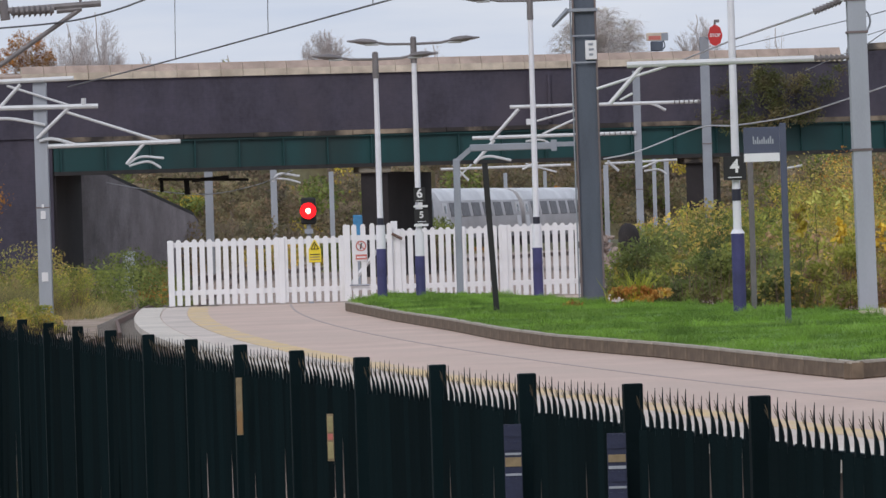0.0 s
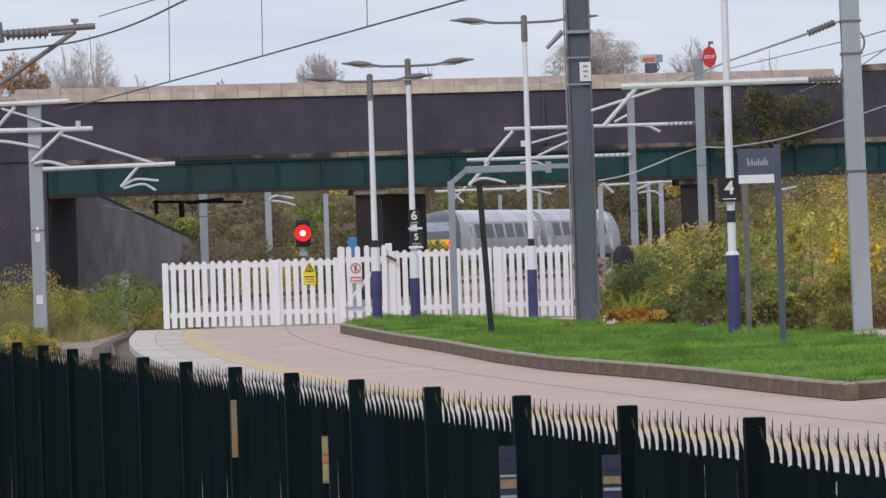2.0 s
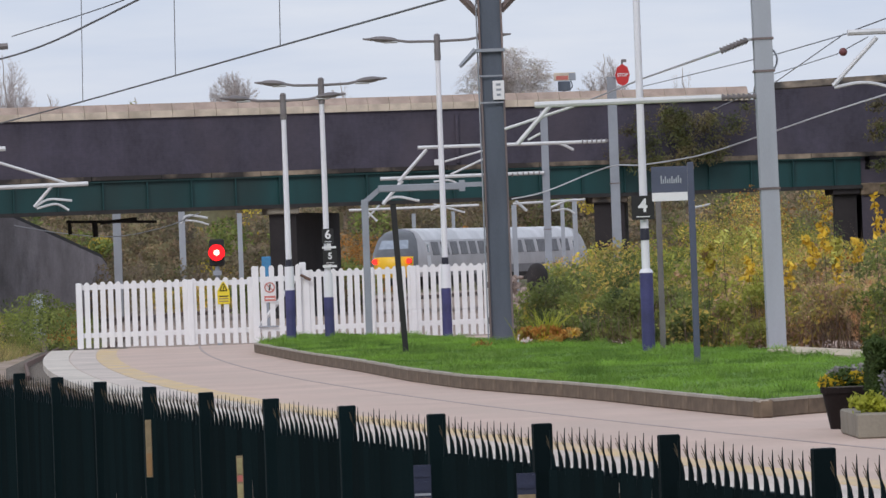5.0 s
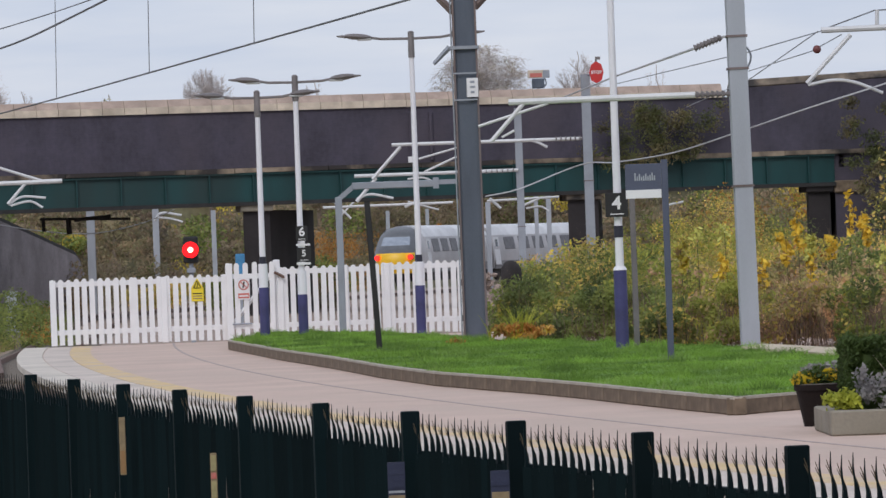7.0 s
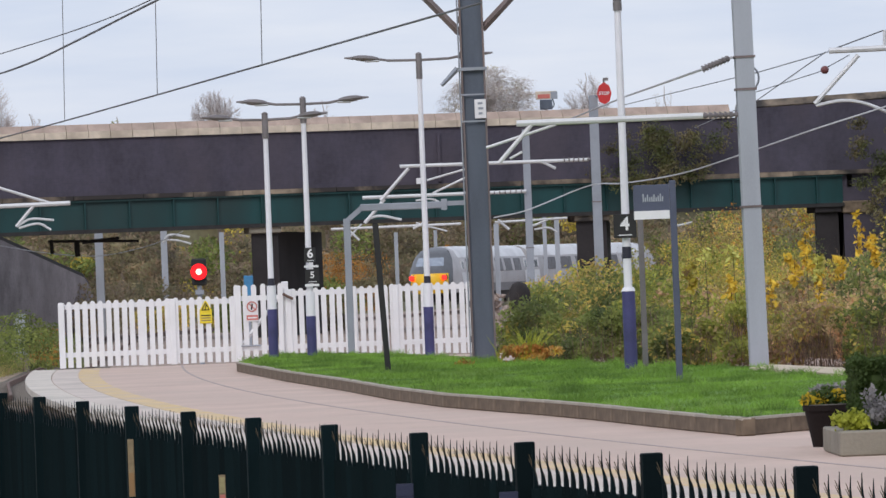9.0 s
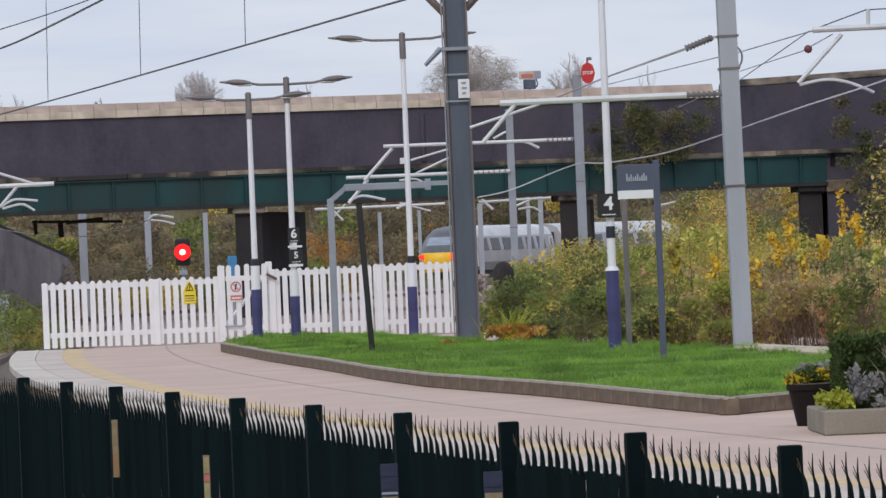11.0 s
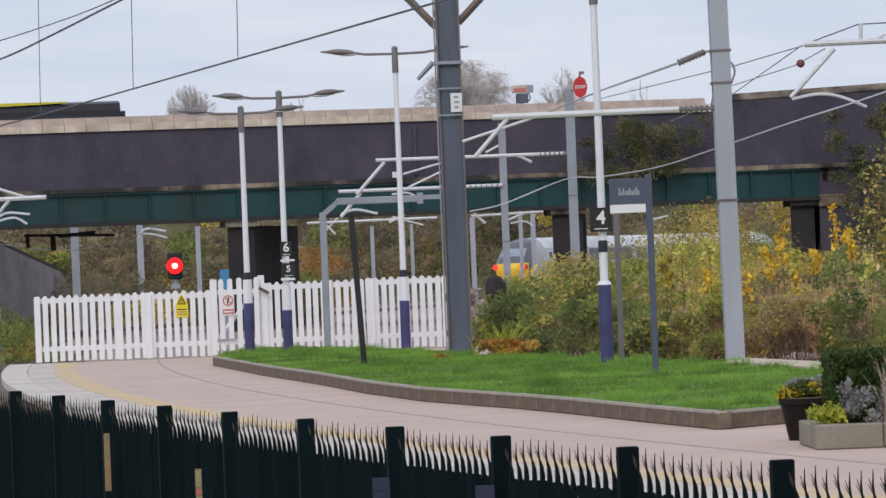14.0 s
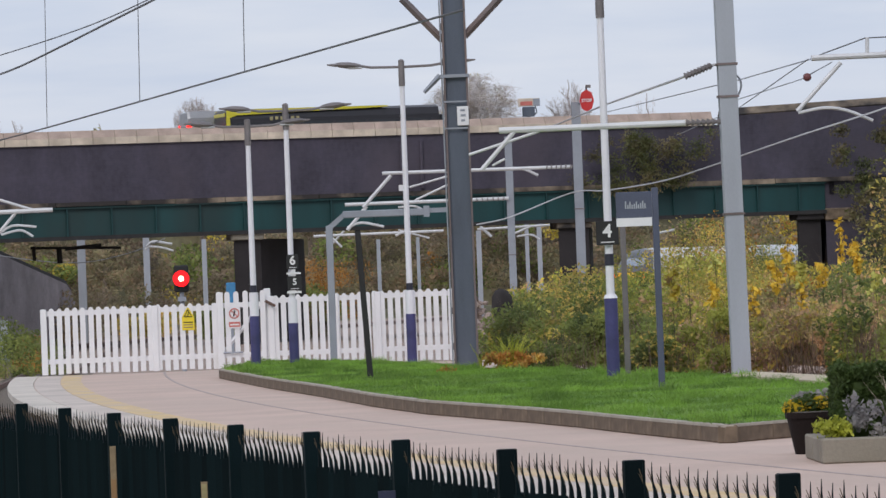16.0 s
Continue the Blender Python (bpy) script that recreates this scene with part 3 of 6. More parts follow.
fence_panel(1.03, 2.4, 95.0, 1.3, "white painted picket fence panel next to the mast", wide=(0.05, 1.36))


def warning_sign():
    s = thing("warning_sign", pose(-2.3, 94.93, 0.92), "yellow rectangular electrical warning sign on the white fence", "sign")
    part("plate", bx(-0.11, 0.11, 0, 0.012, -0.19, 0.03, bevel=0.004), M_SIGNY, s)
    hd = bmesh.new()
    hull(hd, [[(x, y, z) for x, z in ((-0.115, 0.031), (0.115, 0.031), (0.012, 0.21), (-0.012, 0.21))] for y in (0.0, 0.012)])
    part("head_plate", hd, M_SIGNY, s, "yellow triangular head")
    bm = bmesh.new()
    for q in range(3):
        a, b = [(0.075 * math.sin(radians(120 * k)), -0.004, 0.09 + 0.085 * math.cos(radians(120 * k))) for k in (q, q + 1)]
        tube(bm, a, b, 0.008, seg=5)
    part("triangle", bm, M_BLACK, s)
    part("bolt_mark", tb((0.01, -0.004, 0.13), (-0.005, -0.004, 0.055), 0.008, seg=4), M_BLACK, s)
    for i in range(3):
        part("text_bar", bx(-0.085, 0.085, -0.004, 0.002, -0.06 - i * 0.045, -0.04 - i * 0.045), M_BLACK if i < 1 else M_TAN, s)


def prohibition_sign():
    s = thing("prohibition_sign", pose(-1.475, 94.86, 0.92), "white sign with red ring and red text panel on the gate", "sign")
    part("plate", bx(-0.11, 0.11, 0, 0.012, -0.19, 0.19, bevel=0.004), M_SIGNW, s)
    ring = bmesh.new()
    P = [(0.085 * math.sin(k * 0.3927), -0.004, 0.075 + 0.085 * math.cos(k * 0.3927)) for k in range(17)]
    for a, b in zip(P, P[1:]):
        tube(ring, a, b, 0.011, seg=5)
    tube(ring, P[14], P[6], 0.009, seg=5)
    part("ring", ring, M_REDPALE, s)
    part("mark", tb((0.012, -0.002, 0.13), (-0.012, -0.002, 0.02), 0.013, seg=5), M_BLACK, s)
    part("red_panel", bx(-0.1, 0.1, -0.005, 0.002, -0.165, -0.075), M_REDPALE, s)
    part("text_bar", bx(-0.08, 0.08, -0.008, 0.0, -0.135, -0.11), M_SIGNW, s)


warning_sign()
prohibition_sign()


# ---- lamp columns ----
def lamp_column(x, y, h, blue, z0=0.1, r=0.052, arm=1.0, band=True, sleeve=0.4, label="white steel lamp column with dark blue base and twin lanterns", turn=0, base=0.085):
    c = thing("lamp_column", pose(x, y, z0, 0, 0, turn), label, "street lamp", "lamp columns on the platform")
    h -= z0
    part("base", tb((0, 0, -0.15), (0, 0, blue), base, base, 14), M_PURPLE, c, "dark blue painted base", True)
    if sleeve > 0.1:
        part("sleeve", tb((0, 0, blue), (0, 0, blue + sleeve), base * 0.96, base * 0.93, 14), M_POST, c, "white painted sleeve")
    else:
        part("collar", tb((0, 0, blue), (0, 0, blue + sleeve), base * 1.1, base * 0.8, 14), M_POST, c, "white painted collar")
    if band:
        part("band", tb((0, 0, blue + (0.4 if sleeve > 0.1 else 0.42)), (0, 0, blue + (0.52 if sleeve > 0.1 else 0.57)), r * 1.12, r * 1.1, 12), M_BAND, c, "near-black band", True)
    part("shaft", tb((0, 0, blue + sleeve), (0, 0, h - 0.42), r, r * 0.8, 12), M_POST, c, smooth=True)
    part("spigot", tb((0, 0, h - 0.42), (0, 0, h), r * 1.05, r * 1.0, 12), M_BROWNMETAL, c, "brown-grey spigot")
    part("cap", tb((0, 0, h), (0, 0, h + 0.03), r * 1.1, r * 0.5, 12), M_BROWNMETAL, c)
    for s in (-1, 1):
        part("bracket_arm", path_tube([(0, 0, h - 0.1), (s * 0.45 * arm, 0, h - 0.09), (s * 0.62 * arm, 0, h - 0.06)], 0.022), M_BROWNMETAL, c)
        ln = bmesh.new()
        bmesh.ops.create_uvsphere(ln, u_segments=12, v_segments=6, radius=1, matrix=Matrix.Translation((s * 0.8 * arm, 0, h - 0.04)) @ pose(0, 0, 0, 0, -s * 5, 0) @ Matrix.Diagonal((0.22 * arm, 0.12, 0.055, 1)))
        ln = part("lantern", ln, M_BROWNMETAL, c, "grey-brown flat lantern head", True)
        part("lens", bx(s * 0.7 * arm - 0.12, s * 0.7 * arm + 0.12, -0.08, 0.08, h - 0.105, h - 0.075, bevel=0.01), M_LENS, ln)
        part("lantern_tip", tb((s * 0.98 * arm, 0, h - 0.03), (s * 1.12 * arm, 0, h - 0.02), 0.03, 0.012, 6), M_BROWNMETAL, ln)
    return c


def number_sign(x, y, z, w, h, text, size, label, turn=0):
    s = thing("platform_number_sign", pose(x, y, z, 0, 0, turn), label, "sign", "platform number signs")
    part("plate", bx(-w / 2, w / 2, -0.012, 0.012, -h / 2, h / 2, bevel=0.004), M_BLACK, s)
    writing(text, size, s, pose(0, -0.016, 0.02), M_SIGNW)
    part("underline", bx(-w * 0.3, w * 0.3, -0.018, -0.01, -h * 0.4, -h * 0.36), M_SIGNW, s)
    part("clamp", bx(-0.06, 0.06, 0.012, 0.06, -0.03, 0.03), M_GREY, s)
    return s


lamp_column(-1.06, 90, 4.26, 0.86, arm=0.95, band=True)
lamp_column(-0.41, 90, 4.5, 0.72, band=False)
lamp_column(1.575, 90, 5.17, 0.8, arm=1.12)
lamp_column(3.767, 68.3, 5.155, 1.036, z0=0.1, r=0.054, base=0.086, band=True, sleeve=0.05, arm=0.99)
number_sign(-0.385, 89.92, 1.85, 0.2, 0.25, "6", 0.205, "black square sign with white number six on the lamp column")
number_sign(-0.36, 89.92, 1.49, 0.24, 0.24, "5", 0.15, "black square sign with white number five on the lamp column")
bar = thing("white_sign_bracket", pose(-0.37, 89.9, 1.66), "small white bracket plates between the number signs", "bracket")
part("upper_plate", bx(-0.12, 0.12, -0.01, 0.01, -0.02, 0.015), M_SIGNW, bar)
part("lower_plate", bx(-0.12, 0.12, -0.01, 0.01, -0.34, -0.3), M_SIGNW, bar)
part("spine", bx(-0.03, 0.03, 0.012, 0.03, -0.34, 0.09), M_SIGNW, bar)
number_sign(3.75, 68.2, 1.972, 0.29, 0.306, "4", 0.235, "black square sign with white number four on the lamp column")


# ---- masts and posts on the platform ----
def gantry_post():
    g = thing("bracket_post", Matrix(), "grey steel post with cranked arm beside the fence", "post")
    part("upright", bx(0.2, 0.32, 91.9, 92.02, -0.1, 2.46, bevel=0.012), M_GREY, g)
    part("elbow", path_tube([(0.26, 91.96, 2.42), (0.52, 91.96, 2.63)], 0.06, 4), M_GREY, g)
    part("arm", bx(0.5, 1.95, 91.9, 92.02, 2.58, 2.7, bevel=0.012), M_GREY, g)
    part("end_arm", bx(1.95, 2.32, 91.92, 92.0, 2.62, 2.7), M_GREY, g)
    part("end_plate", bx(1.9, 2.0, 91.88, 92.04, 2.55, 2.74), M_GREY, g)


def black_post():
    p = thing("black_post", pose(0.7, 73, 0.08, 0, -2.9, 0), "thin leaning black metal post in the grass", "post")
    part("shaft", bx(-0.04, 0.04, -0.03, 0.03, -0.1, 2.1, bevel=0.008), M_BLACK, p)
    part("cap", bx(-0.045, 0.045, -0.035, 0.035, 2.1, 2.12), M_BLACK, p)


def channel_mast():
    m = thing("electrification_mast", pose(2.3, 84, 0.05, 0, -0.1, 0), "tall dark grey steel channel mast with rust-stained edges", "mast")
    part("web", bx(-0.135, 0.185, -0.05, 0.0, -0.3, 8.0), M_DGREY, m)
    part("channel_flange", bx(-0.165, -0.135, -0.11, 0.11, -0.3, 8.0, bevel=0.006), M_RUSTEDGE, m, "rust-stained flange edge")
    part("channel_flange", bx(0.185, 0.215, -0.11, 0.11, -0.3, 8.0, bevel=0.006), M_RUSTEDGE, m, "rust-stained flange edge")
    part("side_channel", bx(-0.2, -0.178, -0.06, 0.06, -0.3, 8.0, bevel=0.006), M_GREY, m)
    batten = mesh_of(bx(-0.18, -0.164, -0.05, 0.05, -0.05, 0.05), "batten", M_RUSTEDGE)
    for i in range(14):
        b = new("batten", batten)
        b.parent, b.location = m, (0, 0, 0.35 + i * 0.56)
    for z in (3.78, 4.2):
        part("plate_strap", bx(-0.18, 0.19, -0.12, -0.111, z - 0.012, z + 0.012), M_GREY, m)
    part("band", bx(-0.26, 0.24, -0.13, 0.13, 4.58, 4.63), M_GREY, m)
    part("bracket", tb((-0.22, -0.1, 4.62), (-0.48, -0.1, 4.36), 0.045, 0.03, 4), M_GREY, m)
    pl = part("number_plate", bx(0.025, 0.205, -0.145, -0.125, 3.82, 4.12, bevel=0.004), M_SIGNW, m, "white plate")
    for i, (a, b) in enumerate(((0.075, 0.15), (0.08, 0.16), (0.085, 0.145))):
        part("text_bar", bx(a, b, -0.152, -0.143, 4.04 - i * 0.08, 4.075 - i * 0.08), M_GREY, pl)
    for s in (-1, 1):
        part("strut", tb((0.025 + s * 0.17, 0, 5.2 + s * 0.03), (0.025 + s * 0.8, 0, 5.86), 0.06, seg=4), M_RUSTEDGE, m)


def h_mast(x, y, h, w, name_label, material=M_LGREY, z0=-0.1, group="far catenary masts", bands=(), lean=0.0):
    m = thing("catenary_mast", pose(x, y, z0, 0, lean, 0), name_label, "mast", group)
    part("web", bx(-0.012, 0.012, -w / 2, w / 2, 0, h), material, m)
    for s in (-1, 1):
        part("flange", bx(-w / 2, w / 2, s * w / 2 - 0.018, s * w / 2 + 0.018, 0, h, bevel=0.004), material, m)
    for z in bands:
        part("band", bx(-w / 2 - 0.018, w / 2 + 0.018, -w / 2 - 0.03, w / 2 + 0.03, z - 0.014, z + 0.014), M_RUSTEDGE, m)
    part("foot", bx(-w * 0.7, w * 0.7, -w * 0.7, w * 0.7, -0.2, 0.05, bevel=0.02), M_STONE, m)
    return m


gantry_post()
black_post()
channel_mast()
pm = h_mast(5.34, 67.4, 7.4, 0.232, "pale grey steel H-section catenary mast at the lawn's edge", bands=(2.25, 3.737, 4.147), lean=-0.62)
rg = bmesh.new()
for k in range(16):
    a, b = [(0.07 + 0.12 * math.cos(q * 0.3927), 0.16, 3.88 + 0.15 * math.sin(q * 0.3927)) for q in (k, k + 1)]
    tube(rg, a, b, 0.014, seg=5)
part("pulley_rim", rg, M_LGREY, pm, "pale rusty round rim beside the mast")
h_mast(7.49, 150, 7.3, 0.25, "pale grey catenary mast standing in bushes", M_GREY, -1.0, bands=(4.3,))
h_mast(6.66, 180, 7.2, 0.24, "grey catenary mast in front of the bridge", M_GREY, -1.0, bands=(3.2,))
ml = h_mast(-9.73, 130, 6.05, 0.32, "pale grey catenary mast with white cantilever arms", M_LGREY, -1.0, bands=(3.0,))


for z, w, h in ((2.72, 0.12, 0.2), (3.0, 0.06, 0.08), (1.2, 0.16, 0.22)):
    part("identity_plate", bx(-w / 2, w / 2, -0.2, -0.182, z, z + h), M_SIGNW, ml, "small white plate")


def name_sign():
    s = thing("station_name_sign", Matrix(), "dark blue-grey station name sign on two slim posts", "sign")
    for x, y in ((3.876, 60.4), (4.0, 69.1)):
        part("post", bx(x - 0.036, x + 0.036, y - 0.036, y + 0.036, 0.05, 2.41 if y < 65 else 2.3, bevel=0.008), M_SIGNB if y < 65 else M_BROWNMETAL, s)
    pn = part("panel", bx(-0.25, 0.25, -0.02, 0.02, -0.205, 0.205, bevel=0.006), M_SIGNB, s)
    pn.location = (3.912, 64.5, 2.226)
    for i, h in enumerate((0.11, 0.06, 0.1, 0.06, 0.07, 0.1, 0.06, 0.08, 0.11, 0.07)):
        part("text_bar", bx(-0.14 + i * 0.026, -0.124 + i * 0.026, -0.028, -0.018, 0.0, h * 0.85), M_LGREY, pn, "unreadable white lettering")
    part("white_panel", bx(-0.25, 0.18, -0.03, -0.018, -0.212, -0.11), M_SIGNW, pn, "white strip")


name_sign()


# ---- dark palisade fence in front ----
def fence_at(n):
    """Top of the palisade post n bays along the gently curving fence."""
    return Vector((1.52 - 0.54 * n + 0.004 * n * n, 26.1 + 2.42 * n, 0.54))


def pale_mesh():
    bm = bmesh.new()
    xs = [(-0.036, 0.0), (-0.02, 0.034), (0.0, 0.008), (0.02, 0.034), (0.036, 0.0)]
    r0, r1 = [[bm.verts.new((x, y - 0.03, z)) for x, y in xs] for z in (-2.05, -0.215)]
    for i in range(4):
        bm.faces.new((r0[i], r0[i + 1], r1[i + 1], r1[i]))
    # above the rail a narrow stub, one upright spike and two thin prongs bent across
    prongs = (((0.0, -0.012, -0.25, 0.0185), (0.0, -0.014, -0.19, 0.017), (0.0, -0.012, -0.145, 0.0125), (0.0, -0.004, -0.112, 0.0055), (0.003, -0.001, -0.06, 0.005), (0.0, -0.003, 0.0, 0.0018)),
              ((0.0, -0.02, -0.15, 0.007), (0.006, -0.009, -0.11, 0.005), (0.012, 0.015, -0.035, 0.002)),
              ((0.0, -0.014, -0.135, 0.0055), (0.012, -0.003, -0.1, 0.004), (0.03, 0.012, -0.06, 0.0016)))
    for k, pr in enumerate(prongs):
        rings = [[bm.verts.new((x + r * math.cos(a), y + r * math.sin(a), z)) for a in (0.5, 2.6, 4.7)] for x, y, z, r in pr]
        for r0, r1 in zip(rings, rings[1:]):
            for c in range(3):
                fc = bm.faces.new((r0[c], r0[(c + 1) % 3], r1[(c + 1) % 3], r1[c]))
                fc.material_index = 1 if k else 0
    return mesh_of(bm, "pale", M_PFENCE, M_PRONG)


def palisade():
    f = thing("palisade_fence", Matrix(), "dark green steel palisade fence with splayed spiked tops", "fence")
    post = mesh_of(bx(-0.03, 0.03, -0.052, 0.052, -2.1, 0.0, bevel=0.006), "post", M_PFENCE)
    pale = pale_mesh()
    count = 0
    for n in range(-2, 17):
        a, b = fence_at(n), fence_at(n + 1)
        turn = math.degrees(math.atan2(b.y - a.y, b.x - a.x))
        p = new("post", post)
        p.parent, p.matrix_basis = f, Matrix.Translation(a) @ pose(0, 0, 0, 0, 0, turn)
        for z in (-0.255, -1.45):
            part("rail", path_tube([a + Vector((0.075, 0, z)), b + Vector((0.075, 0, z))], 0.028, 4), M_PFENCE, f)
        for i in range(1, 16):
            q = a + (b - a) * (i / 16)
            bent = 2.2 if n == -1 and 5 < i < 9 else 1.0
            m = Matrix.Translation(q + Vector((0, 0, random.uniform(-0.03, 0.0)))) @ pose(0, 0, 0, random.uniform(-1, 1) * bent, random.uniform(-1.2, 1.2) * bent, turn + random.uniform(-2.5, 2.5))
            count += 1
            if count <= 285:
                w = new("pale", pale)
                w.parent, w.matrix_basis = f, m


palisade()


def fence_plate(x, y, z, w, h, stripes, label, base=M_TAN):
    """A narrow plate fixed to the camera side of the palisade fence."""
    s = thing("fence_plate", pose(x, y, z), label, "sign", "plates on the palisade fence")
    part("plate", bx(-w / 2, w / 2, -0.01, 0.01, -h / 2, h / 2), base, s)
    for p, q, m in stripes:
        part("stripe", bx(-w / 2 + 0.004, w / 2 - 0.004, -0.015, -0.008, h * (p - 0.5), h * (q - 0.5)), m, s)


fence_plate(*(-1.57, 40.00, 0.09), 0.046, 0.43, ((0.02, 0.42, M_ORANGE), (0.5, 0.95, M_TAN)), "narrow weathered tan and yellow plate on the fence")
fence_plate(*(-0.81, 36.20, -0.01), 0.044, 0.32, ((0.05, 0.4, M_PALEY), (0.45, 0.58, M_REDPALE), (0.62, 0.95, M_PALEY)), "narrow yellow, red and white plate on the fence")
fence_plate(*(0.36, 30.60, 0.04), 0.1, 0.44, ((0.0, 0.3, M_POSTER), (0.33, 0.36, M_LGREY), (0.45, 0.57, M_TAN), (0.6, 0.63, M_LGREY), (0.66, 0.78, M_POSTER), (0.84, 0.98, M_POSTER)), "narrow dark blue and orange poster on the fence", M_POSTER)
fence_plate(*(0.88, 28.20, 0.09), 0.1, 0.4, ((0.0, 0.22, M_POSTER), (0.27, 0.3, M_LGREY), (0.36, 0.5, M_POSTER), (0.53, 0.57, M_LGREY), (0.62, 0.72, M_TAN), (0.8, 0.98, M_POSTER)), "narrow dark blue poster with pale bars on the fence", M_POSTER)

# ---- road bridge ----
BR = pose(-16.7, 230, 0, 0, 0, 12.95)  # along +x of the bridge


def two_tone(bm):
    """Weathered top faces take the second material."""
    bmesh.ops.recalc_face_normals(bm, faces=bm.faces)
    for f in bm.faces:
        f.material_index = 1 if f.normal.z > 0.3 else 0
    return bm


def bridge():
    b = thing("road_bridge", BR, "road bridge of dark brick parapet over green steel girders", "bridge", kind="structure")
    part("parapet", bx(-125, 36, 0, 0.5, 5.38, 7.9), M_BRIDGE, b, "dark purple-grey brick parapet")
    part("far_parapet", bx(-125, 70, 9.6, 10.1, 5.5, 7.5), M_BRIDGE, b)
    bm = bmesh.new()
    v = [bm.verts.new(p) for p in ((36, 0, 5.38), (70, 0, 5.38), (70, 0, 9.6), (36, 0, 8.3), (36, 0.5, 5.38), (70, 0.5, 5.38), (70, 0.5, 9.6), (36, 0.5, 8.3))]
    for q in ((0, 1, 2, 3), (7, 6, 5, 4), (0, 3, 7, 4), (3, 2, 6, 7), (0, 4, 5, 1), (1, 5, 6, 2)):
        bm.faces.new([v[i] for i in q])
    part("approach_wall", bm, M_BRIDGE, b)
    bm = tb((36, 0.25, 8.32), (70, 0.25, 9.62), 0.3, seg=4)
    part("cap", bm, M_STRING, b, "thin brown brick capping")
    x = -1.3
    L = 0.97
    while x < 35.5:
        prof = [(-0.12, 7.88), (0.62, 7.88), (0.62, 8.2), (0.25, 8.5), (0.1, 8.5), (-0.12, 8.18)]
        part("coping_stone", two_tone(section(prof, x + 0.01, x + L - 0.01)), M_COPING, b).data.materials.append(M_COPTOP)
        x += L
    x = -124.0
    while x < -1.4:
        part("coping_stone", section([(-0.1, 7.88), (0.6, 7.88), (0.6, 8.1), (0.25, 8.2), (-0.1, 8.1)], x + 0.01, x + 1.94), M_COPTOP, b)
        x += 1.95
    x = -0.5
    while x < 42:
        l2 = random.choice((2.2, 3.1, 4.2))
        part("band_stone", bx(x, x + l2 - 0.03, -0.14, 0.2, 5.2 + random.uniform(-0.02, 0.02), 5.4), M_STRING, b)
        x += l2
    part("girder", bx(0, 40.75, 0.05, 0.09, 3.92, 5.22), M_GIRDER, b, "green painted plate girder")
    part("top_flange", bx(0, 40.75, -0.12, 0.3, 5.12, 5.17), M_GIRDER, b)
    # bottom flange near black: shading under the girder put into its colour
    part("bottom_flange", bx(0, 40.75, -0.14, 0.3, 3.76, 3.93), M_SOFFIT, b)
    st = mesh_of(bx(-0.03, 0.03, -0.1, 0.05, 3.94, 5.11), "stiffener", M_GIRDER)
    for i in range(21):
        s = new("stiffener", st)
        s.parent, s.location = b, (0.3 + i * 1.96, 0, 0)
    part("far_girder", bx(0, 42, 9.7, 9.8, 3.9, 5.4), M_GIRDER, b)
    part("deck", bx(-125, 70, 0.5, 9.6, 5.5, 6.3), M_ASPHALT, b)
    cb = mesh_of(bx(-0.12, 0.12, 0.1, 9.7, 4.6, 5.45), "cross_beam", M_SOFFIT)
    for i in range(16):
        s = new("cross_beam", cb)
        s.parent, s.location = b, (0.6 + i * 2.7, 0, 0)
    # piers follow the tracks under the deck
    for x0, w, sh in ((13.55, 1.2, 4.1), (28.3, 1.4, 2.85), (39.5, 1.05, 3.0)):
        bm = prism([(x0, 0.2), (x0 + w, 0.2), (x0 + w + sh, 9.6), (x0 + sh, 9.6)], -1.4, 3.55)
        pr = part("pier", bm, M_PIER, b, "near-black brick pier")
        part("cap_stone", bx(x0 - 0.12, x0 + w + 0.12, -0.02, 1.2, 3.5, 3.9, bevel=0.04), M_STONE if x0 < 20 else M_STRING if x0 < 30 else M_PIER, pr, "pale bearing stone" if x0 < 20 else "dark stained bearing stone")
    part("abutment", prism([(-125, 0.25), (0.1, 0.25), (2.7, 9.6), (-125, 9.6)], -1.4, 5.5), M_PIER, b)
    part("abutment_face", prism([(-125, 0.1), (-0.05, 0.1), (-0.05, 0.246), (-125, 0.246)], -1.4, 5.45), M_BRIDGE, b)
    ra = part("abutment", prism([(40.77, 0.1), (80, 0.1), (80, 9.6), (43.5, 9.6)], -1.4, 5.5), M_BRIDGE, b)
    part("bearing_stone", bx(40.72, 42.1, -0.06, 0.3, 3.45, 4.0, bevel=0.05), M_KERB, ra, "brown bearing stone")
    # wing wall beyond the left abutment
    bm = bmesh.new()
    crest = [(2.7, 9.7, 4.4), (11.83, 31.8, 1.92), (12.3, 32.95, 1.5), (12.62, 33.7, 0.8), (12.75, 34.0, -1.4)]
    pts = [(2.7, 9.7, -1.4)] + crest[::-1]
    f0 = [bm.verts.new(p) for p in pts]
    f1 = [bm.verts.new((p[0] - 0.5, p[1], p[2])) for p in pts]
    bm.faces.new(f0)
    bm.faces.new(f1[::-1])
    for i in range(len(pts)):
        j = (i + 1) % len(pts)
        bm.faces.new((f0[i], f0[j], f1[j], f1[i]))
    wg = part("wing_wall", bm, M_WING, b, "grey brick wing wall with sloping dark coping")
    part("sloping_coping", path_tube([(x - 0.2, y, z + 0.08) for x, y, z in crest], 0.17, 4), M_SOFFIT, wg)
    # upright rods added in place of two pale drain streaks down the parapet
    for x, z1 in ((21.2, 5.3), (22.1, 5.6)):
        part("drain_streak", tb((x, -0.05, 5.5), (x, -0.05, 7.6), 0.09), M_BRIDGE, b)
    part("white_plate", bx(21.0, 21.35, -0.16, -0.1, 5.42, 5.68), M_SIGNW, b, "small white plate")


bridge()


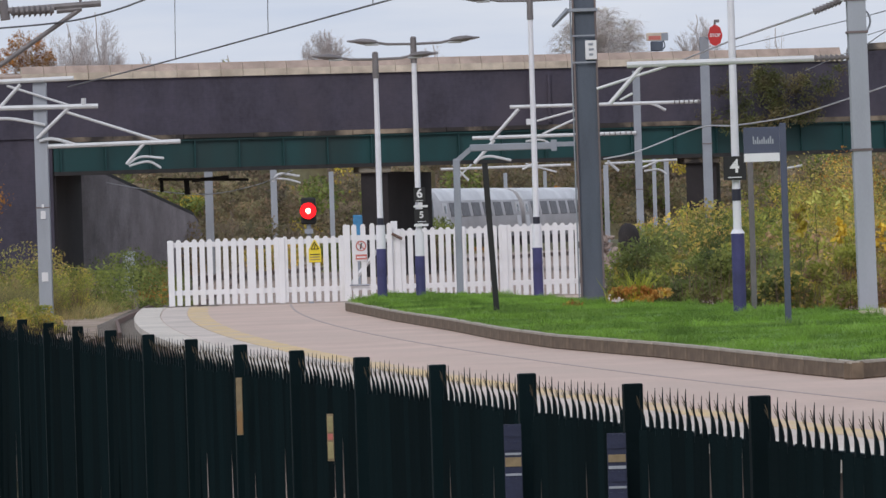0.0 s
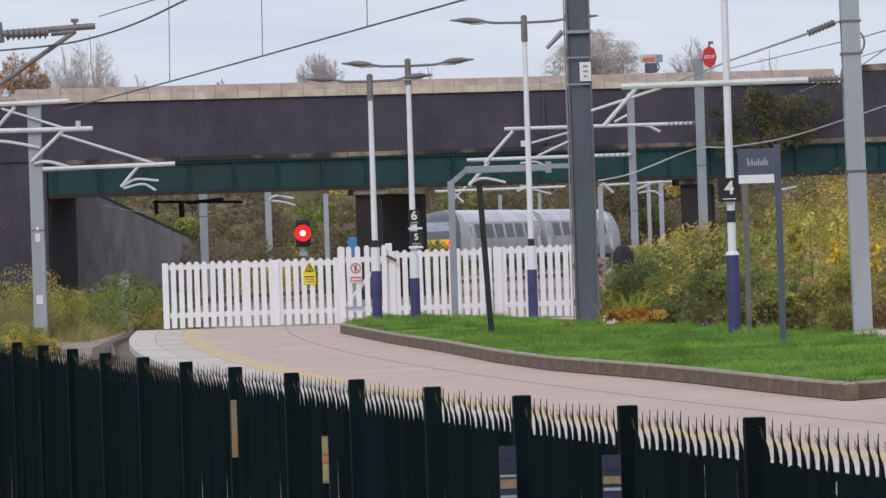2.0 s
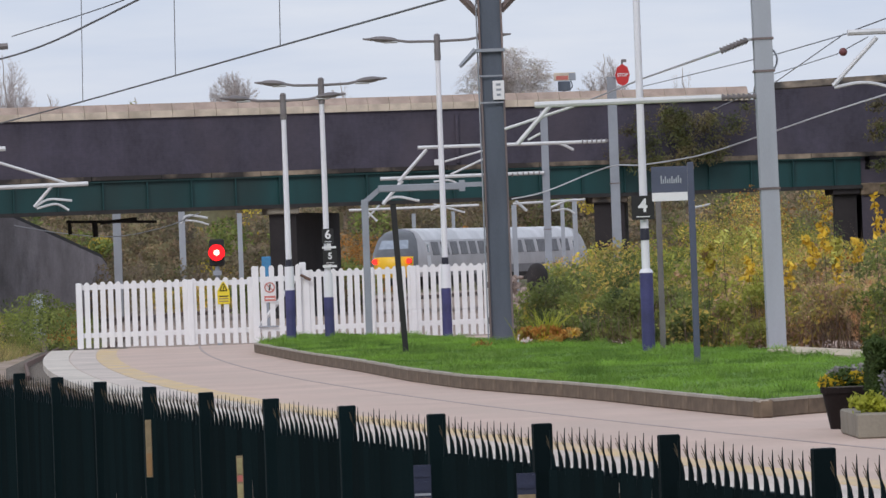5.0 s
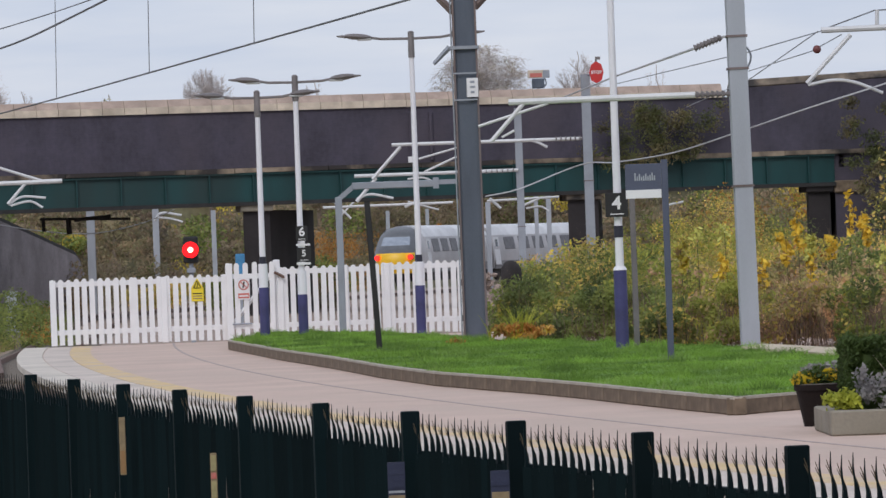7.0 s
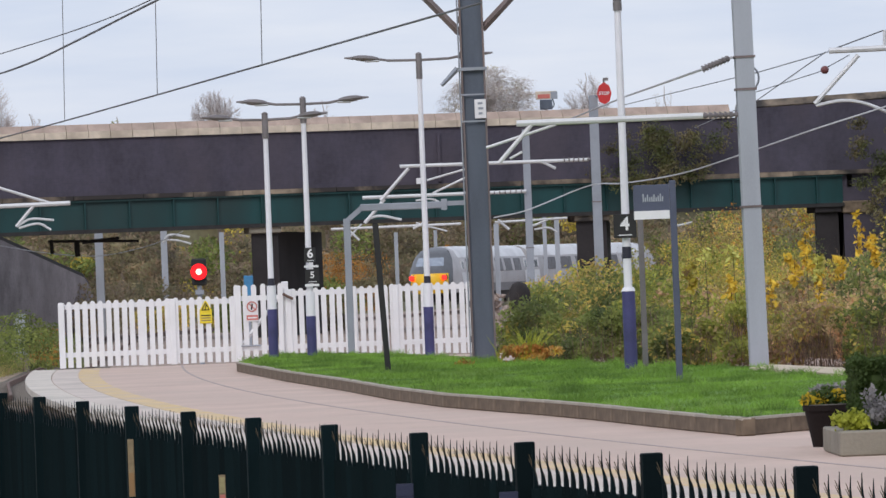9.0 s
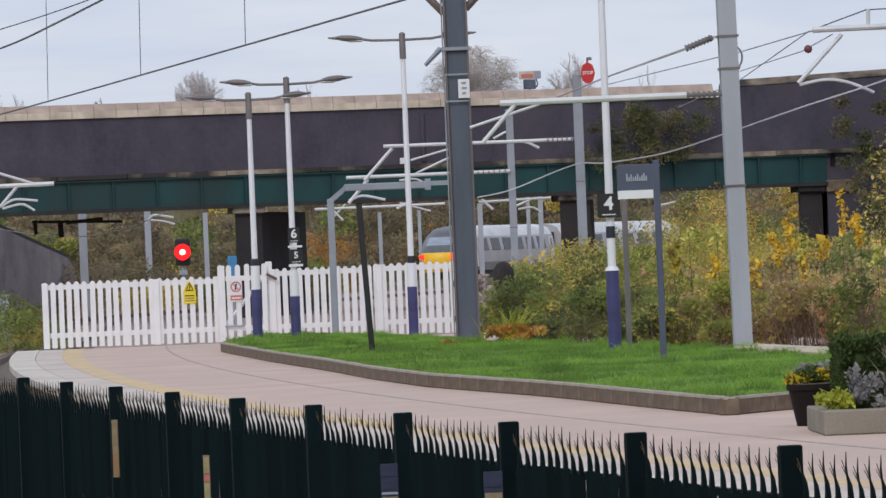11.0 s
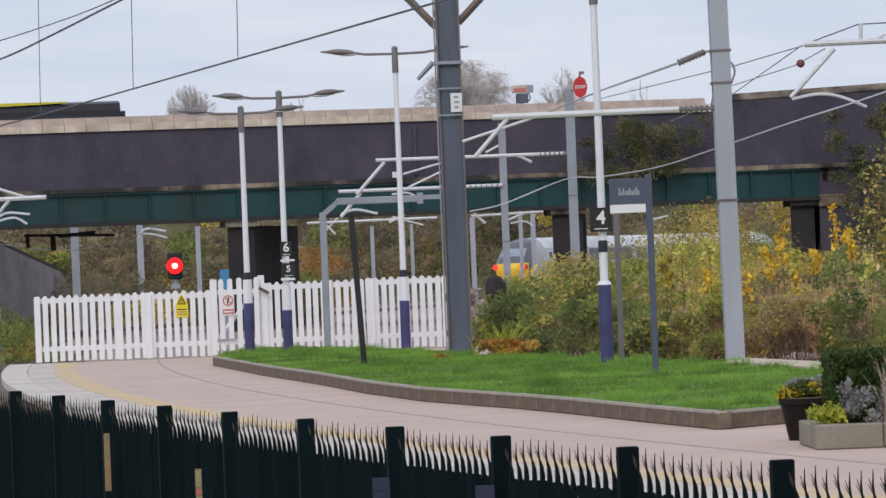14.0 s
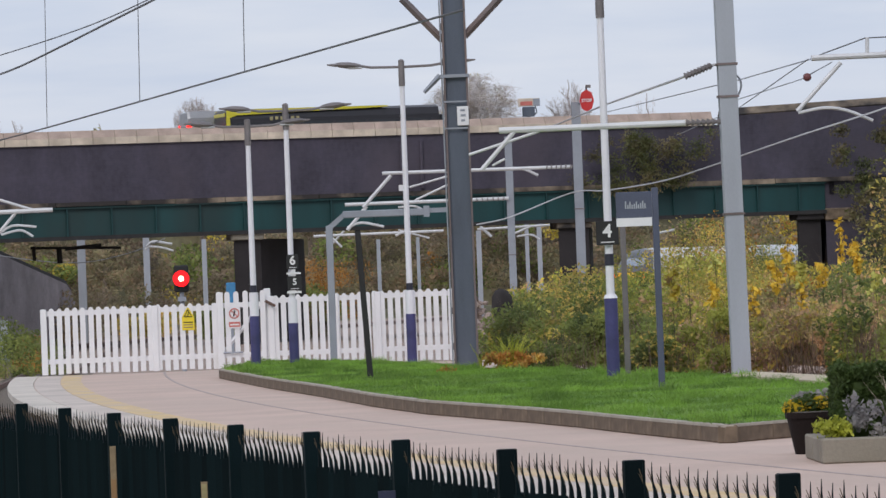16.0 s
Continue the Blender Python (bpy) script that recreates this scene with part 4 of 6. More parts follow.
# ---- line-side signals and signs ----
def red_signal():
    s = thing("colour_light_signal", pose(-2.9, 115, 0), "trackside colour light signal showing a bright red light", "signal")
    part("post", tb((0, 0.1, -1.0), (0, 0.1, 1.4), 0.05), M_GREY, s)
    part("head", bx(-0.16, 0.16, -0.02, 0.2, 1.4, 1.98, bevel=0.03), M_BLACK, s)
    part("hood", tb((0, -0.02, 1.69), (0, -0.12, 1.69), 0.178, 0.185, 16), M_BLACK, s)
    # the halo disc is the lamp's red bloom, added as a glowing surface
    part("halo", tb((0, -0.12, 1.69), (0, -0.135, 1.69), 0.175, seg=20), M_RED, s, "red bloom round the lamp, shaped as a glowing disc")
    part("core", tb((0, -0.136, 1.69), (0, -0.15, 1.69), 0.06, seg=16), M_REDCORE, s, "bright lamp centre")
    part("base_box", bx(-0.09, 0.09, -0.02, 0.15, 1.2, 1.3), M_GREY, s)


def stop_sign():
    s = thing("stop_sign", pose(7.78, 149.4, 6.32), "red rounded stop sign with white lettering on a mast", "sign")
    part("disc", tb((0, 0, 0), (0, 0.03, 0), 0.25, seg=8), M_SIGNR, s)
    for o in s.children:
        o.matrix_basis = pose(0, 0, 0) @ Matrix.Diagonal((0.82, 1, 1.25, 1))
    writing("STOP", 0.125, s, pose(0, -0.01, 0), M_SIGNW)
    part("lamp", bx(-0.02, 0.12, -0.03, 0.1, 0.36, 0.44), M_BROWNMETAL, s)
    part("lamp_stem", tb((0, 0.05, 0.25), (0, 0.05, 0.4), 0.03), M_BROWNMETAL, s)
    part("bracket", path_tube([(0.0, 0.05, -0.05), (-0.1, 0.3, -0.05), (-0.26, 0.55, -0.05)], 0.03), M_GREY, s)


def board_on_bridge():
    s = thing("traffic_sign", pose(9.8, 238.6, 8.4), "back of a pale rectangular traffic sign above the parapet", "sign")
    part("pole", tb((0, 0, -2), (0, 0, 0.4), 0.06), M_GREY, s)
    part("board", bx(-0.46, 0.5, -0.04, 0.04, 0.66, 1.02, bevel=0.02), M_COPING, s)
    part("red_panel", bx(-0.36, 0.18, -0.05, -0.03, 0.7, 0.88), M_REDPALE, s, "faded red panel")
    part("grey_end", bx(0.22, 0.52, -0.06, -0.04, 0.66, 1.0, bevel=0.008), M_GREY, s, "grey end panel")
    part("bracket", path_tube(curve_points([(0.3, 0, 0.66), (0.36, 0, 0.4), (0.2, 0, 0.22)]), 0.03), M_DGREY, s)
    part("control_box", bx(-0.28, 0.28, -0.1, 0.12, 0.2, 0.64, bevel=0.03), M_DGREY, s)


red_signal()
stop_sign()
board_on_bridge()


# ---- overhead line: arms, insulators, wires ----
def arms(name, label, segs, curves=(), material=M_ARM):
    t = thing(name, Matrix(), label, "cantilever arm", "overhead line arms")
    for p, q, r in segs:
        part("tube", tb(p, q, r, seg=8), material, t)
    for pts, r in curves:
        part("bent_tube", path_tube(curve_points(pts), r), material, t)
    return t


arms("cantilever_frame", "white-painted overhead line cantilevers with steady arms", (
    ((-11.09, 129.75, 5.08), (-8.88, 129.75, 5.12), 0.06), ((-11.10, 129.75, 4.45), (-8.31, 129.75, 4.43), 0.06), ((-9.55, 129.75, 3.48), (-6.33, 129.75, 3.51), 0.055),
    ((-9.81, 129.75, 3.68), (-9.01, 129.75, 4.42), 0.045), ((-9.07, 129.75, 4.30), (-6.65, 129.75, 3.47), 0.035), ((-10.81, 129.75, 4.34), (-10.18, 129.75, 5.01), 0.045), ((-10.51, 129.75, 4.99), (-9.04, 129.75, 4.48), 0.03),
    ((-7.21, 129.75, 3.49), (-7.66, 129.75, 2.99), 0.04), ((-8.66, 129.75, 4.47), (-8.65, 129.75, 4.63), 0.06)),
    ((((-9.76, 129.75, 3.62), (-9.41, 129.75, 3.66), (-8.77, 129.75, 3.47)), 0.04), (((-10.98, 129.75, 4.18), (-10.43, 129.75, 4.18), (-9.61, 129.75, 4.01)), 0.04), (((-7.63, 129.75, 3.00), (-7.29, 129.75, 3.16), (-6.74, 129.75, 3.11)), 0.03), (((-7.60, 129.75, 2.95), (-7.13, 129.75, 3.04), (-6.82, 129.75, 2.88)), 0.03)))
arms("cantilever_frame", "white overhead line cantilever across the bridge front", (
    ((1.97, 149.80, 4.50), (7.30, 149.80, 4.49), 0.05), ((2.22, 149.80, 4.44), (1.40, 149.80, 3.56), 0.05), ((2.72, 149.80, 4.08), (3.84, 149.80, 4.36), 0.03)),
    ((((5.27, 149.80, 4.49), (5.91, 149.80, 4.48), (6.35, 149.80, 4.28)), 0.04),))
arms("cantilever_frame", "lower white overhead line cantilever with steady arm", (
    ((1.07, 179.80, 4.10), (6.60, 179.80, 4.11), 0.06), ((3.44, 179.80, 4.16), (4.79, 179.80, 4.74), 0.035), ((1.81, 179.80, 4.02), (1.12, 179.80, 3.24), 0.06)),
    ((((1.13, 179.80, 3.33), (1.61, 179.80, 3.47), (2.36, 179.80, 3.31)), 0.045), (((2.86, 179.80, 3.94), (3.43, 179.80, 3.96), (3.90, 179.80, 3.68)), 0.035)))
arms("cantilever_frame", "long white cantilever tube fixed to the pale mast", (
    ((2.38, 67.30, 3.31), (4.74, 67.30, 3.32), 0.04), ((2.58, 67.30, 3.30), (2.15, 67.30, 2.83), 0.028), ((1.99, 67.30, 3.02), (2.88, 67.30, 3.28), 0.018), ((2.28, 67.30, 2.87), (2.44, 67.30, 2.95), 0.015)))
arms("cantilever_frame", "pale overhead line cantilever with bent registration arm", (
    ((8.99, 95.00, 5.16), (12.20, 95.00, 5.19), 0.055), ((9.51, 95.00, 5.06), (8.70, 95.00, 4.22), 0.04), ((9.99, 95.00, 5.21), (10.00, 95.00, 5.49), 0.035), ((10.31, 95.00, 5.23), (11.26, 95.00, 5.66), 0.02)),
    ((((8.72, 95.00, 4.19), (9.18, 95.00, 4.26), (9.58, 95.00, 4.20), (10.05, 95.00, 4.00)), 0.03),))
h_mast(*(-8.94, 100.00, 5.18)[:2], 8.5, 0.3, "catenary mast carrying an insulated bracket arm", M_DGREY, -1.2)
h_mast(*(12.20, 95.00, 5.12)[:2], 8.5, 0.3, "catenary mast carrying a pale cantilever", M_LGREY, -1.2)
arms("insulated_cantilever", "dark insulated bracket arm of the overhead line", (
    ((-8.93, 100.00, 5.54), (-6.29, 100.00, 5.67), 0.06), ((-8.97, 100.00, 4.07), (-6.70, 100.00, 5.56), 0.045), ((-8.13, 100.00, 5.79), (-8.08, 100.00, 5.41), 0.09), ((-7.12, 100.00, 5.55), (-6.65, 100.00, 5.58), 0.05)), material=M_BROWNMETAL)


cl = thing("wire_clamp", pose(-6.67, 100, 5.64), "dark suspension clamp on top of the bracket arm", "clamp")
part("stem", tb((0, 0, -0.03), (0, 0, 0.12), 0.025), M_BROWNMETAL, cl)
part("cap", bx(-0.07, 0.07, -0.04, 0.04, 0.11, 0.18, bevel=0.01), M_BROWNMETAL, cl)


def insulator(p, q, n, r, label):
    t = thing("insulator", Matrix(), label, "insulator", "insulators")
    p, q = Vector(p), Vector(q)
    part("rod", tb(p, q, r * 0.5), M_BROWNMETAL, t)
    for i in range(n):
        c = p + (q - p) * ((i + 0.5) / n)
        d = (q - p).normalized() * 0.02
        part("shed", tb(c - d, c + d, r, r * 0.6, 10), M_BROWNMETAL, t)


insulator((-7.95, 99.70, 5.54), (-7.15, 99.70, 5.56), 8, 0.12, "brown ribbed insulator on the bracket arm")
insulator((4.74, 67.30, 3.32), (5.20, 67.30, 3.32), 7, 0.05, "ribbed insulator at the end of a cantilever")
insulator((4.76, 67.40, 3.91), (5.11, 67.40, 4.04), 8, 0.05, "ribbed insulator in a stay wire")
insulator((6.54, 149.80, 4.50), (7.34, 149.80, 4.50), 6, 0.08, "ribbed insulator between arm and mast")
insulator((5.44, 179.80, 4.09), (6.53, 179.80, 4.12), 6, 0.09, "ribbed insulator at a mast")


def wire(name, pts, r, label, material=M_WIRE, sag=False):
    ob = part(name, path_tube(curve_points(pts) if sag else pts, r, 5), material)
    tagged(ob, label, "wire", "overhead wires")


wire("contact_wire", ((-8.70, 125.00, 4.79), (-5.17, 105.00, 4.74), (-0.71, 82.00, 4.83), (1.96, 66.00, 4.79)), 0.016, "dark overhead contact wire rising across the sky", sag=True)
wire("catenary_wire", ((-9.18, 104.00, 5.38), (-7.13, 100.00, 5.33), (-6.09, 97.00, 5.35), (-5.05, 92.00, 5.37), (-4.11, 88.00, 5.51), (-2.94, 83.00, 5.71), (-1.34, 76.00, 5.97)), 0.018, "dark catenary wire above the contact wire", sag=True)
wire("feeder_wire", ((-6.82, 110.00, 6.29), (-5.11, 104.00, 6.39), (-3.62, 97.00, 6.43), (-2.10, 90.00, 6.61), (-0.78, 84.00, 6.80)), 0.012, "thin dark overhead wire", sag=True)
for a, b in (((-5.17, 105.00, 4.74), (-5.11, 105.00, 7.80)), ((-2.95, 93.00, 4.76), (-2.91, 93.00, 7.02)), ((-1.00, 84.00, 4.85), (-0.97, 84.00, 6.43))):
    wire("dropper", (a, b), 0.008, "thin vertical dropper wire")
wire("stay_cable", ((3.65, 120.00, 2.66), (4.44, 120.00, 2.81), (5.83, 120.00, 3.30), (6.18, 112.00, 3.20), (6.85, 104.00, 3.22), (7.55, 98.00, 3.42), (8.75, 95.00, 3.79), (10.47, 95.00, 4.28), (12.04, 95.00, 4.87)), 0.016, "pale grey cable looping between masts", M_CABLE, True)
wire("stay_wire", ((5.14, 120.00, 4.70), (5.57, 100.00, 4.63), (4.76, 67.40, 3.91), (5.15, 67.40, 4.05)), 0.018, "grey stay wire running up to the mast", M_CABLE)
wire("thin_wire", ((7.79, 140.00, 5.69), (8.40, 110.00, 5.25), (8.49, 105.00, 5.17), (9.01, 95.00, 5.15)), 0.012, "thin grey wire crossing the sky", M_GREY)
wire("thin_wire", ((8.87, 110.00, 4.95), (8.88, 96.00, 4.82), (9.35, 95.00, 5.07)), 0.01, "thin grey wire crossing the sky", M_GREY)
wire("thin_wire", ((10.31, 150.00, 5.27), (8.87, 110.00, 4.77), (8.93, 95.00, 5.14)), 0.011, "thin grey wire crossing the sky", M_GREY)
wire("thin_wire", ((8.99, 95.00, 5.16), (9.96, 95.00, 5.48), (10.52, 95.00, 5.49), (12.22, 95.00, 5.48)), 0.012, "thin grey wire over the cantilever", M_WIRE)
wire("return_wire", ((-21.77, 245.00, 4.17), (-20.29, 245.00, 4.18), (-18.03, 245.00, 4.11), (-15.79, 245.00, 3.62), (-13.23, 245.00, 3.10), (-10.74, 245.00, 2.86), (-8.47, 245.00, 3.23), (-6.84, 245.00, 3.83)), 0.022, "pale wire sagging below the bridge deck", M_CABLE, True)
ball = bmesh.new()
bmesh.ops.create_uvsphere(ball, u_segments=12, v_segments=8, radius=0.075, matrix=Matrix.Translation((8.90, 95.00, 4.82)))
tagged(part("wire_weight", ball, M_BALL, smooth=True), "small dark red ball on an overhead wire", "weight")

# masts and arms beyond the bridge
for (x, y, z), h, w in (((-11.15, 255.00, 1.00), 5.2, 0.38), ((-9.15, 290.00, 0.82), 4.6, 0.34), ((-7.05, 340.00, 1.86), 4.4, 0.3), ((10.16, 330.00, 0.62), 4.2, 0.3), ((12.65, 300.00, 1.23), 4.4, 0.26), ((12.35, 310.00, 1.08), 4.4, 0.22), ((5.01, 420.00, 3.75), 4.6, 0.3), ((7.74, 400.00, 3.55), 4.5, 0.25)):
    h_mast(x, y, h + 1.4, w, "far grey catenary mast beyond the bridge", M_LGREY, -1.2)
arms("far_cantilever", "far white cantilever arms seen under the bridge", (
    ((-0.04, 280.00, 3.98), (6.79, 280.00, 4.01), 0.07), ((0.56, 280.00, 4.26), (1.42, 280.00, 3.35), 0.06), ((1.60, 280.00, 4.23), (0.68, 280.00, 3.31), 0.05), ((4.26, 280.00, 3.85), (5.16, 280.00, 4.27), 0.07), ((4.42, 280.00, 4.14), (6.04, 280.00, 3.65), 0.05),
    ((7.96, 260.00, 3.83), (11.54, 260.00, 3.91), 0.06), ((9.60, 260.00, 3.50), (10.58, 260.00, 3.89), 0.06), ((8.10, 260.00, 3.96), (8.64, 260.00, 3.45), 0.07), ((16.31, 255.00, 3.25), (17.26, 255.00, 3.41), 0.06)),
    ((((-8.58, 270.00, 3.53), (-8.20, 270.00, 3.92), (-7.20, 270.00, 3.77)), 0.06), (((-8.46, 270.00, 3.70), (-7.78, 270.00, 3.62), (-7.15, 270.00, 3.43)), 0.05), (((9.87, 260.00, 3.41), (10.57, 260.00, 3.47), (10.97, 260.00, 3.24)), 0.05)))
arms("far_equipment", "dark wires and brackets hanging below the deck", (
    ((-12.55, 236.00, 3.53), (-8.55, 236.00, 3.40), 0.06), ((-11.30, 236.00, 3.49), (-11.27, 236.00, 2.81), 0.12), ((-12.42, 236.00, 3.60), (-12.39, 236.00, 2.97), 0.08), ((-11.05, 236.00, 3.43), (-9.42, 236.00, 3.55), 0.08)), material=M_SOFFIT)
cb = thing("relay_cabinet", pose(-3.3, 205, -1.1), "small bright blue trackside equipment cabinet", "cabinet")
part("body", bx(-0.16, 0.2, -0.2, 0.2, 1.6, 2.75, bevel=0.03), mat("blue_cabinet", (0.05, 0.22, 0.42), 0.5), cb)
part("post", bx(-0.05, 0.08, -0.05, 0.05, 0, 1.6), M_GREY, cb)
lb = thing("location_cabinet", pose(-9.72, 165, -1.1), "pale grey trackside location cabinet", "cabinet")
part("body", bx(-0.2, 0.2, -0.2, 0.2, 0.5, 1.8, bevel=0.05), M_LGREY, lb)
part("plinth", bx(-0.22, 0.22, -0.22, 0.22, -0.3, 0.5), M_STONE, lb)


# ---- planting ----
def bush(x, y, z, rx, ry, h, n, size, material, label, name="bush", clumps=14, extra=None):
    b = thing(name, pose(x, y, z), label, name.replace("_", " "), "line-side bushes")
    cs, rs = [], []
    for i in range(clumps):
        a, d = random.uniform(0, 6.283), math.sqrt(random.random())
        hh = random.uniform(0.12, 0.86) * h * (1 - 0.35 * d)
        cs.append((math.cos(a) * d * rx, math.sin(a) * d * ry, hh))
        rs.append((random.uniform(0.2, 0.34) * h, random.uniform(0.2, 0.34) * h, random.uniform(0.14, 0.26) * h))
    lv = new("leaves", leaf_mesh("leaves", cs, rs, n / clumps, size, material))
    lv.parent = b
    tagged(lv, kind="stuff")
    if extra:
        tw = new("twig_tangle", blade_mesh("twig_tangle", [(random.gauss(0, rx * 0.5), random.gauss(0, ry * 0.5), random.uniform(-0.2, 0.3) * h) for _ in range(500)], min(h, 3.0) * 0.55, 0.004, 0.3, M_DRYTWIG))
        tw.parent = b
        tagged(tw, "tangle of dry brown twigs", kind="stuff")
        ex = new("coloured_leaves", leaf_mesh("coloured_leaves", cs[::2], rs[::2], n / clumps * 0.3, size * 1.2, extra, shell=0.85))
        ex.parent = b
        tagged(ex, "yellow autumn leaves", kind="stuff")
    tube_st = tb((0, 0, -0.4), (0, 0, h * 0.3), 0.02, 0.01, 6)
    part("stem", tube_st, M_BARK, b)
    return b


BUSHES = (
    # x, y, base z, half width, half depth, height, leaves, extra
    (4.9, 118, -1.0, 1.1, 4, 2.7, M_BUSHG, M_WEED), (3.85, 103, -0.9, 0.3, 1.5, 2.2, M_BUSHG, M_WEED), (4.45, 101, -0.9, 0.5, 1.5, 1.9, M_WEED, M_BUSHG), (6.6, 122, -1.0, 1.6, 4, 3.1, M_BUSHG, M_WEED), (5.4, 104, -0.8, 1.2, 3, 1.9, M_BUSHG, M_BUSH),
    (7.3, 106, -0.8, 1.5, 3, 2.4, M_WEED, M_BRAMBLE), (3.4, 82, 0.0, 0.4, 1.5, 0.8, M_BUSHG, M_WEED), (4.0, 79, 0.0, 0.6, 1.5, 0.95, M_BUSHG, M_BUSHG), (4.6, 78, 0.0, 0.5, 1.2, 1.15, M_BUSHG, M_WEED), (4.9, 75.5, 0.0, 0.6, 1.2, 0.85, M_BUSHG, M_BUSH), (5.7, 73, 0.0, 0.6, 1.2, 1.0, M_WEED, M_BRAMBLE), (6.5, 71.5, 0.0, 0.6, 1.2, 1.05, M_BRAMBLE, M_BUSH), (7.3, 70.5, 0.0, 0.6, 1.2, 1.1, M_BUSHG, M_WEED), (8.6, 125, -1.0, 1.7, 5, 3.3, M_WEED, M_BUSHY), (9.2, 112, -0.9, 1.6, 4, 2.7, M_BUSH, M_BRAMBLE),
    (7.4, 92, -0.6, 1.1, 3, 1.7, M_BRAMBLE, M_BUSHY), (8.6, 95, -0.6, 1.2, 3, 2.1, M_BRAMBLE, M_BUSHG), (9.9, 100, -0.6, 1.2, 3, 2.5, M_BUSH, M_RUST),
    (10.8, 118, -0.8, 1.7, 4, 3.0, M_WEED, M_BUSHY), (7.6, 84, -0.5, 0.9, 2.5, 1.7, M_BRAMBLE, M_BUSH), (8.5, 86, -0.5, 1.0, 2.5, 1.9, M_BRAMBLE, M_BUSHG), (9.4, 90, -0.5, 1.0, 3, 2.2, M_BUSHG, M_BRAMBLE),
    (11.0, 104, -0.6, 1.4, 3, 2.6, M_BUSHG, M_BUSHY), (12.6, 118, -0.6, 1.3, 4, 2.5, M_BUSHG, M_BUSHY), (9.3, 150, -1.0, 1.3, 4, 3.2, M_WEED, M_BUSHY), (11.2, 156, -1.0, 1.5, 4, 3.3, M_BUSH, M_BUSHY), (12.9, 166, -1.0, 1.5, 4, 2.7, M_BUSH, M_BUSHY), (14.6, 200, -1.0, 1.3, 3, 5.3, M_BUSH, M_RUST), (17.6, 215, -1.0, 1.1, 3, 4.6, M_BUSHG, M_WEED), (20.9, 205, -1.0, 0.9, 3, 3.0, M_BUSHG, M_BRAMBLE), (13.4, 160, -1.0, 1.6, 4, 2.4, M_BUSH, M_BUSHY), (6.0, 128, -1.0, 1.6, 4, 2.8, M_BUSH, None), (7.6, 130, -1.0, 1.7, 4, 3.5, M_WEED, M_BUSHY),
    (12.6, 140, -1.0, 2.2, 5, 3.0, M_BUSH, M_BUSHY), (14.6, 150, -1.0, 1.6, 5, 2.3, M_BRAMBLE, M_BUSHY), (19.6, 170, -1.0, 1.8, 6, 6.0, M_BUSH, M_BUSHY),
)
for x, y, z, rx, ry, h, m, e in BUSHES:
    bush(x, y, z, rx, ry, h, 9500 if y > 83 else 8000, 0.046 if y > 83 else 0.03, m, "overgrown autumn bramble bush beside the line", clumps=18, extra=e)
bush(12.15, 99, -0.6, 0.8, 1.5, 6.0, 26000, 0.045, M_IVY, "tall ivy-clad tree at the line side", "tree", 34, M_BUSH)
SPRAYS = (
    # x, base z of the spray, its height, how many leaves, colour
    (7.88, 1.55, 0.5, 26, M_SPRAY), (7.1, 1.35, 0.42, 34, M_SPRAY), (6.92, 1.1, 0.36, 40, M_SPRAY), (7.27, 1.15, 0.3, 44, M_SPRAYL), (7.3, 0.8, 0.42, 26, M_SPRAY), (7.6, 1.15, 0.26, 30, M_SPRAY),
    (8.15, 1.35, 0.34, 40, M_SPRAY), (6.56, 0.8, 0.3, 26, M_SPRAY), (6.0, 1.5, 0.16, 16, M_SPRAYL), (5.58, 1.53, 0.1, 10, M_SPRAYL), (5.33, 1.05, 0.35, 50, M_BUSHY), (5.95, 0.95, 0.26, 26, M_SPRAY), (8.4, 0.95, 0.3, 24, M_SPRAYL), (8.7, 1.2, 0.5, 30, M_BUSHY))
for x, z, h, n, m in SPRAYS:
    z = 1.46 + (z - 1.46) * 0.919
    sp = thing("sapling", pose(x * 0.919, 73.5, -0.2), "slender sapling with bright yellow autumn leaves", "sapling", "yellow saplings")
    part("stem", path_tube([(0.05, 0, 0), (0.02, 0, z * 0.6 + 0.1), (0, 0, z + 0.2 + h)], 0.004, 4), M_STUMP, sp)
    lv = new("leaves", leaf_mesh("leaves", [(random.gauss(0, 0.035), random.gauss(0, 0.05), z + 0.2 + h * k / 5) for k in range(6)], [(0.075, 0.07, 0.06)] * 6, n / 2.3, 0.048, m, upright=0.3, shell=0.3))
    lv.parent = sp
    tagged(lv, kind="stuff")
# left bank
for x, y, h in ((-12.2, 146, 2.1), (-11.3, 148, 2.2), (-10.7, 152, 1.9), (-11.7, 151, 2.5), (-10.5, 127, 1.3), (-9.75, 128, 0.9), (-11.1, 128, 1.5)):
    bush(x, y, -1.2, 0.7, 1.5, h, 5000, 0.035, M_WEED, "tall pale green weeds on the bank", "weeds", 16, M_STRAW)
for x, y, rx, h, m in ((-12.4, 142, 0.9, 2.0, M_STRAW), (-10.2, 156, 0.9, 2.4, M_BUSHG), (-9.4, 160, 0.8, 2.1, M_BUSHG), (-8.7, 164, 0.7, 1.7, M_BUSHG), (-9.2, 170, 0.5, 1.5, M_RUST), (-11.8, 165, 1.0, 2.4, M_BUSH)):
    bush(x, y, -1.2, rx, 2.5, h, 2600, 0.05, m, "rough green bush on the trackside bank", clumps=12)
ot = bush(-11.5, 130, 0.9, 0.3, 1.0, 2.4, 4200, 0.05, M_RUST, "small orange autumn tree beside the bridge", "tree", 16, M_BUSHY)
part("trunk", tb((0, 0, -2.2), (0, 0, 1.0), 0.06, 0.03), M_BARK, ot)
roots = [(rng.uniform(-14.5, -9.6), rng.uniform(146, 182), -1.2) for _ in range(22000)]
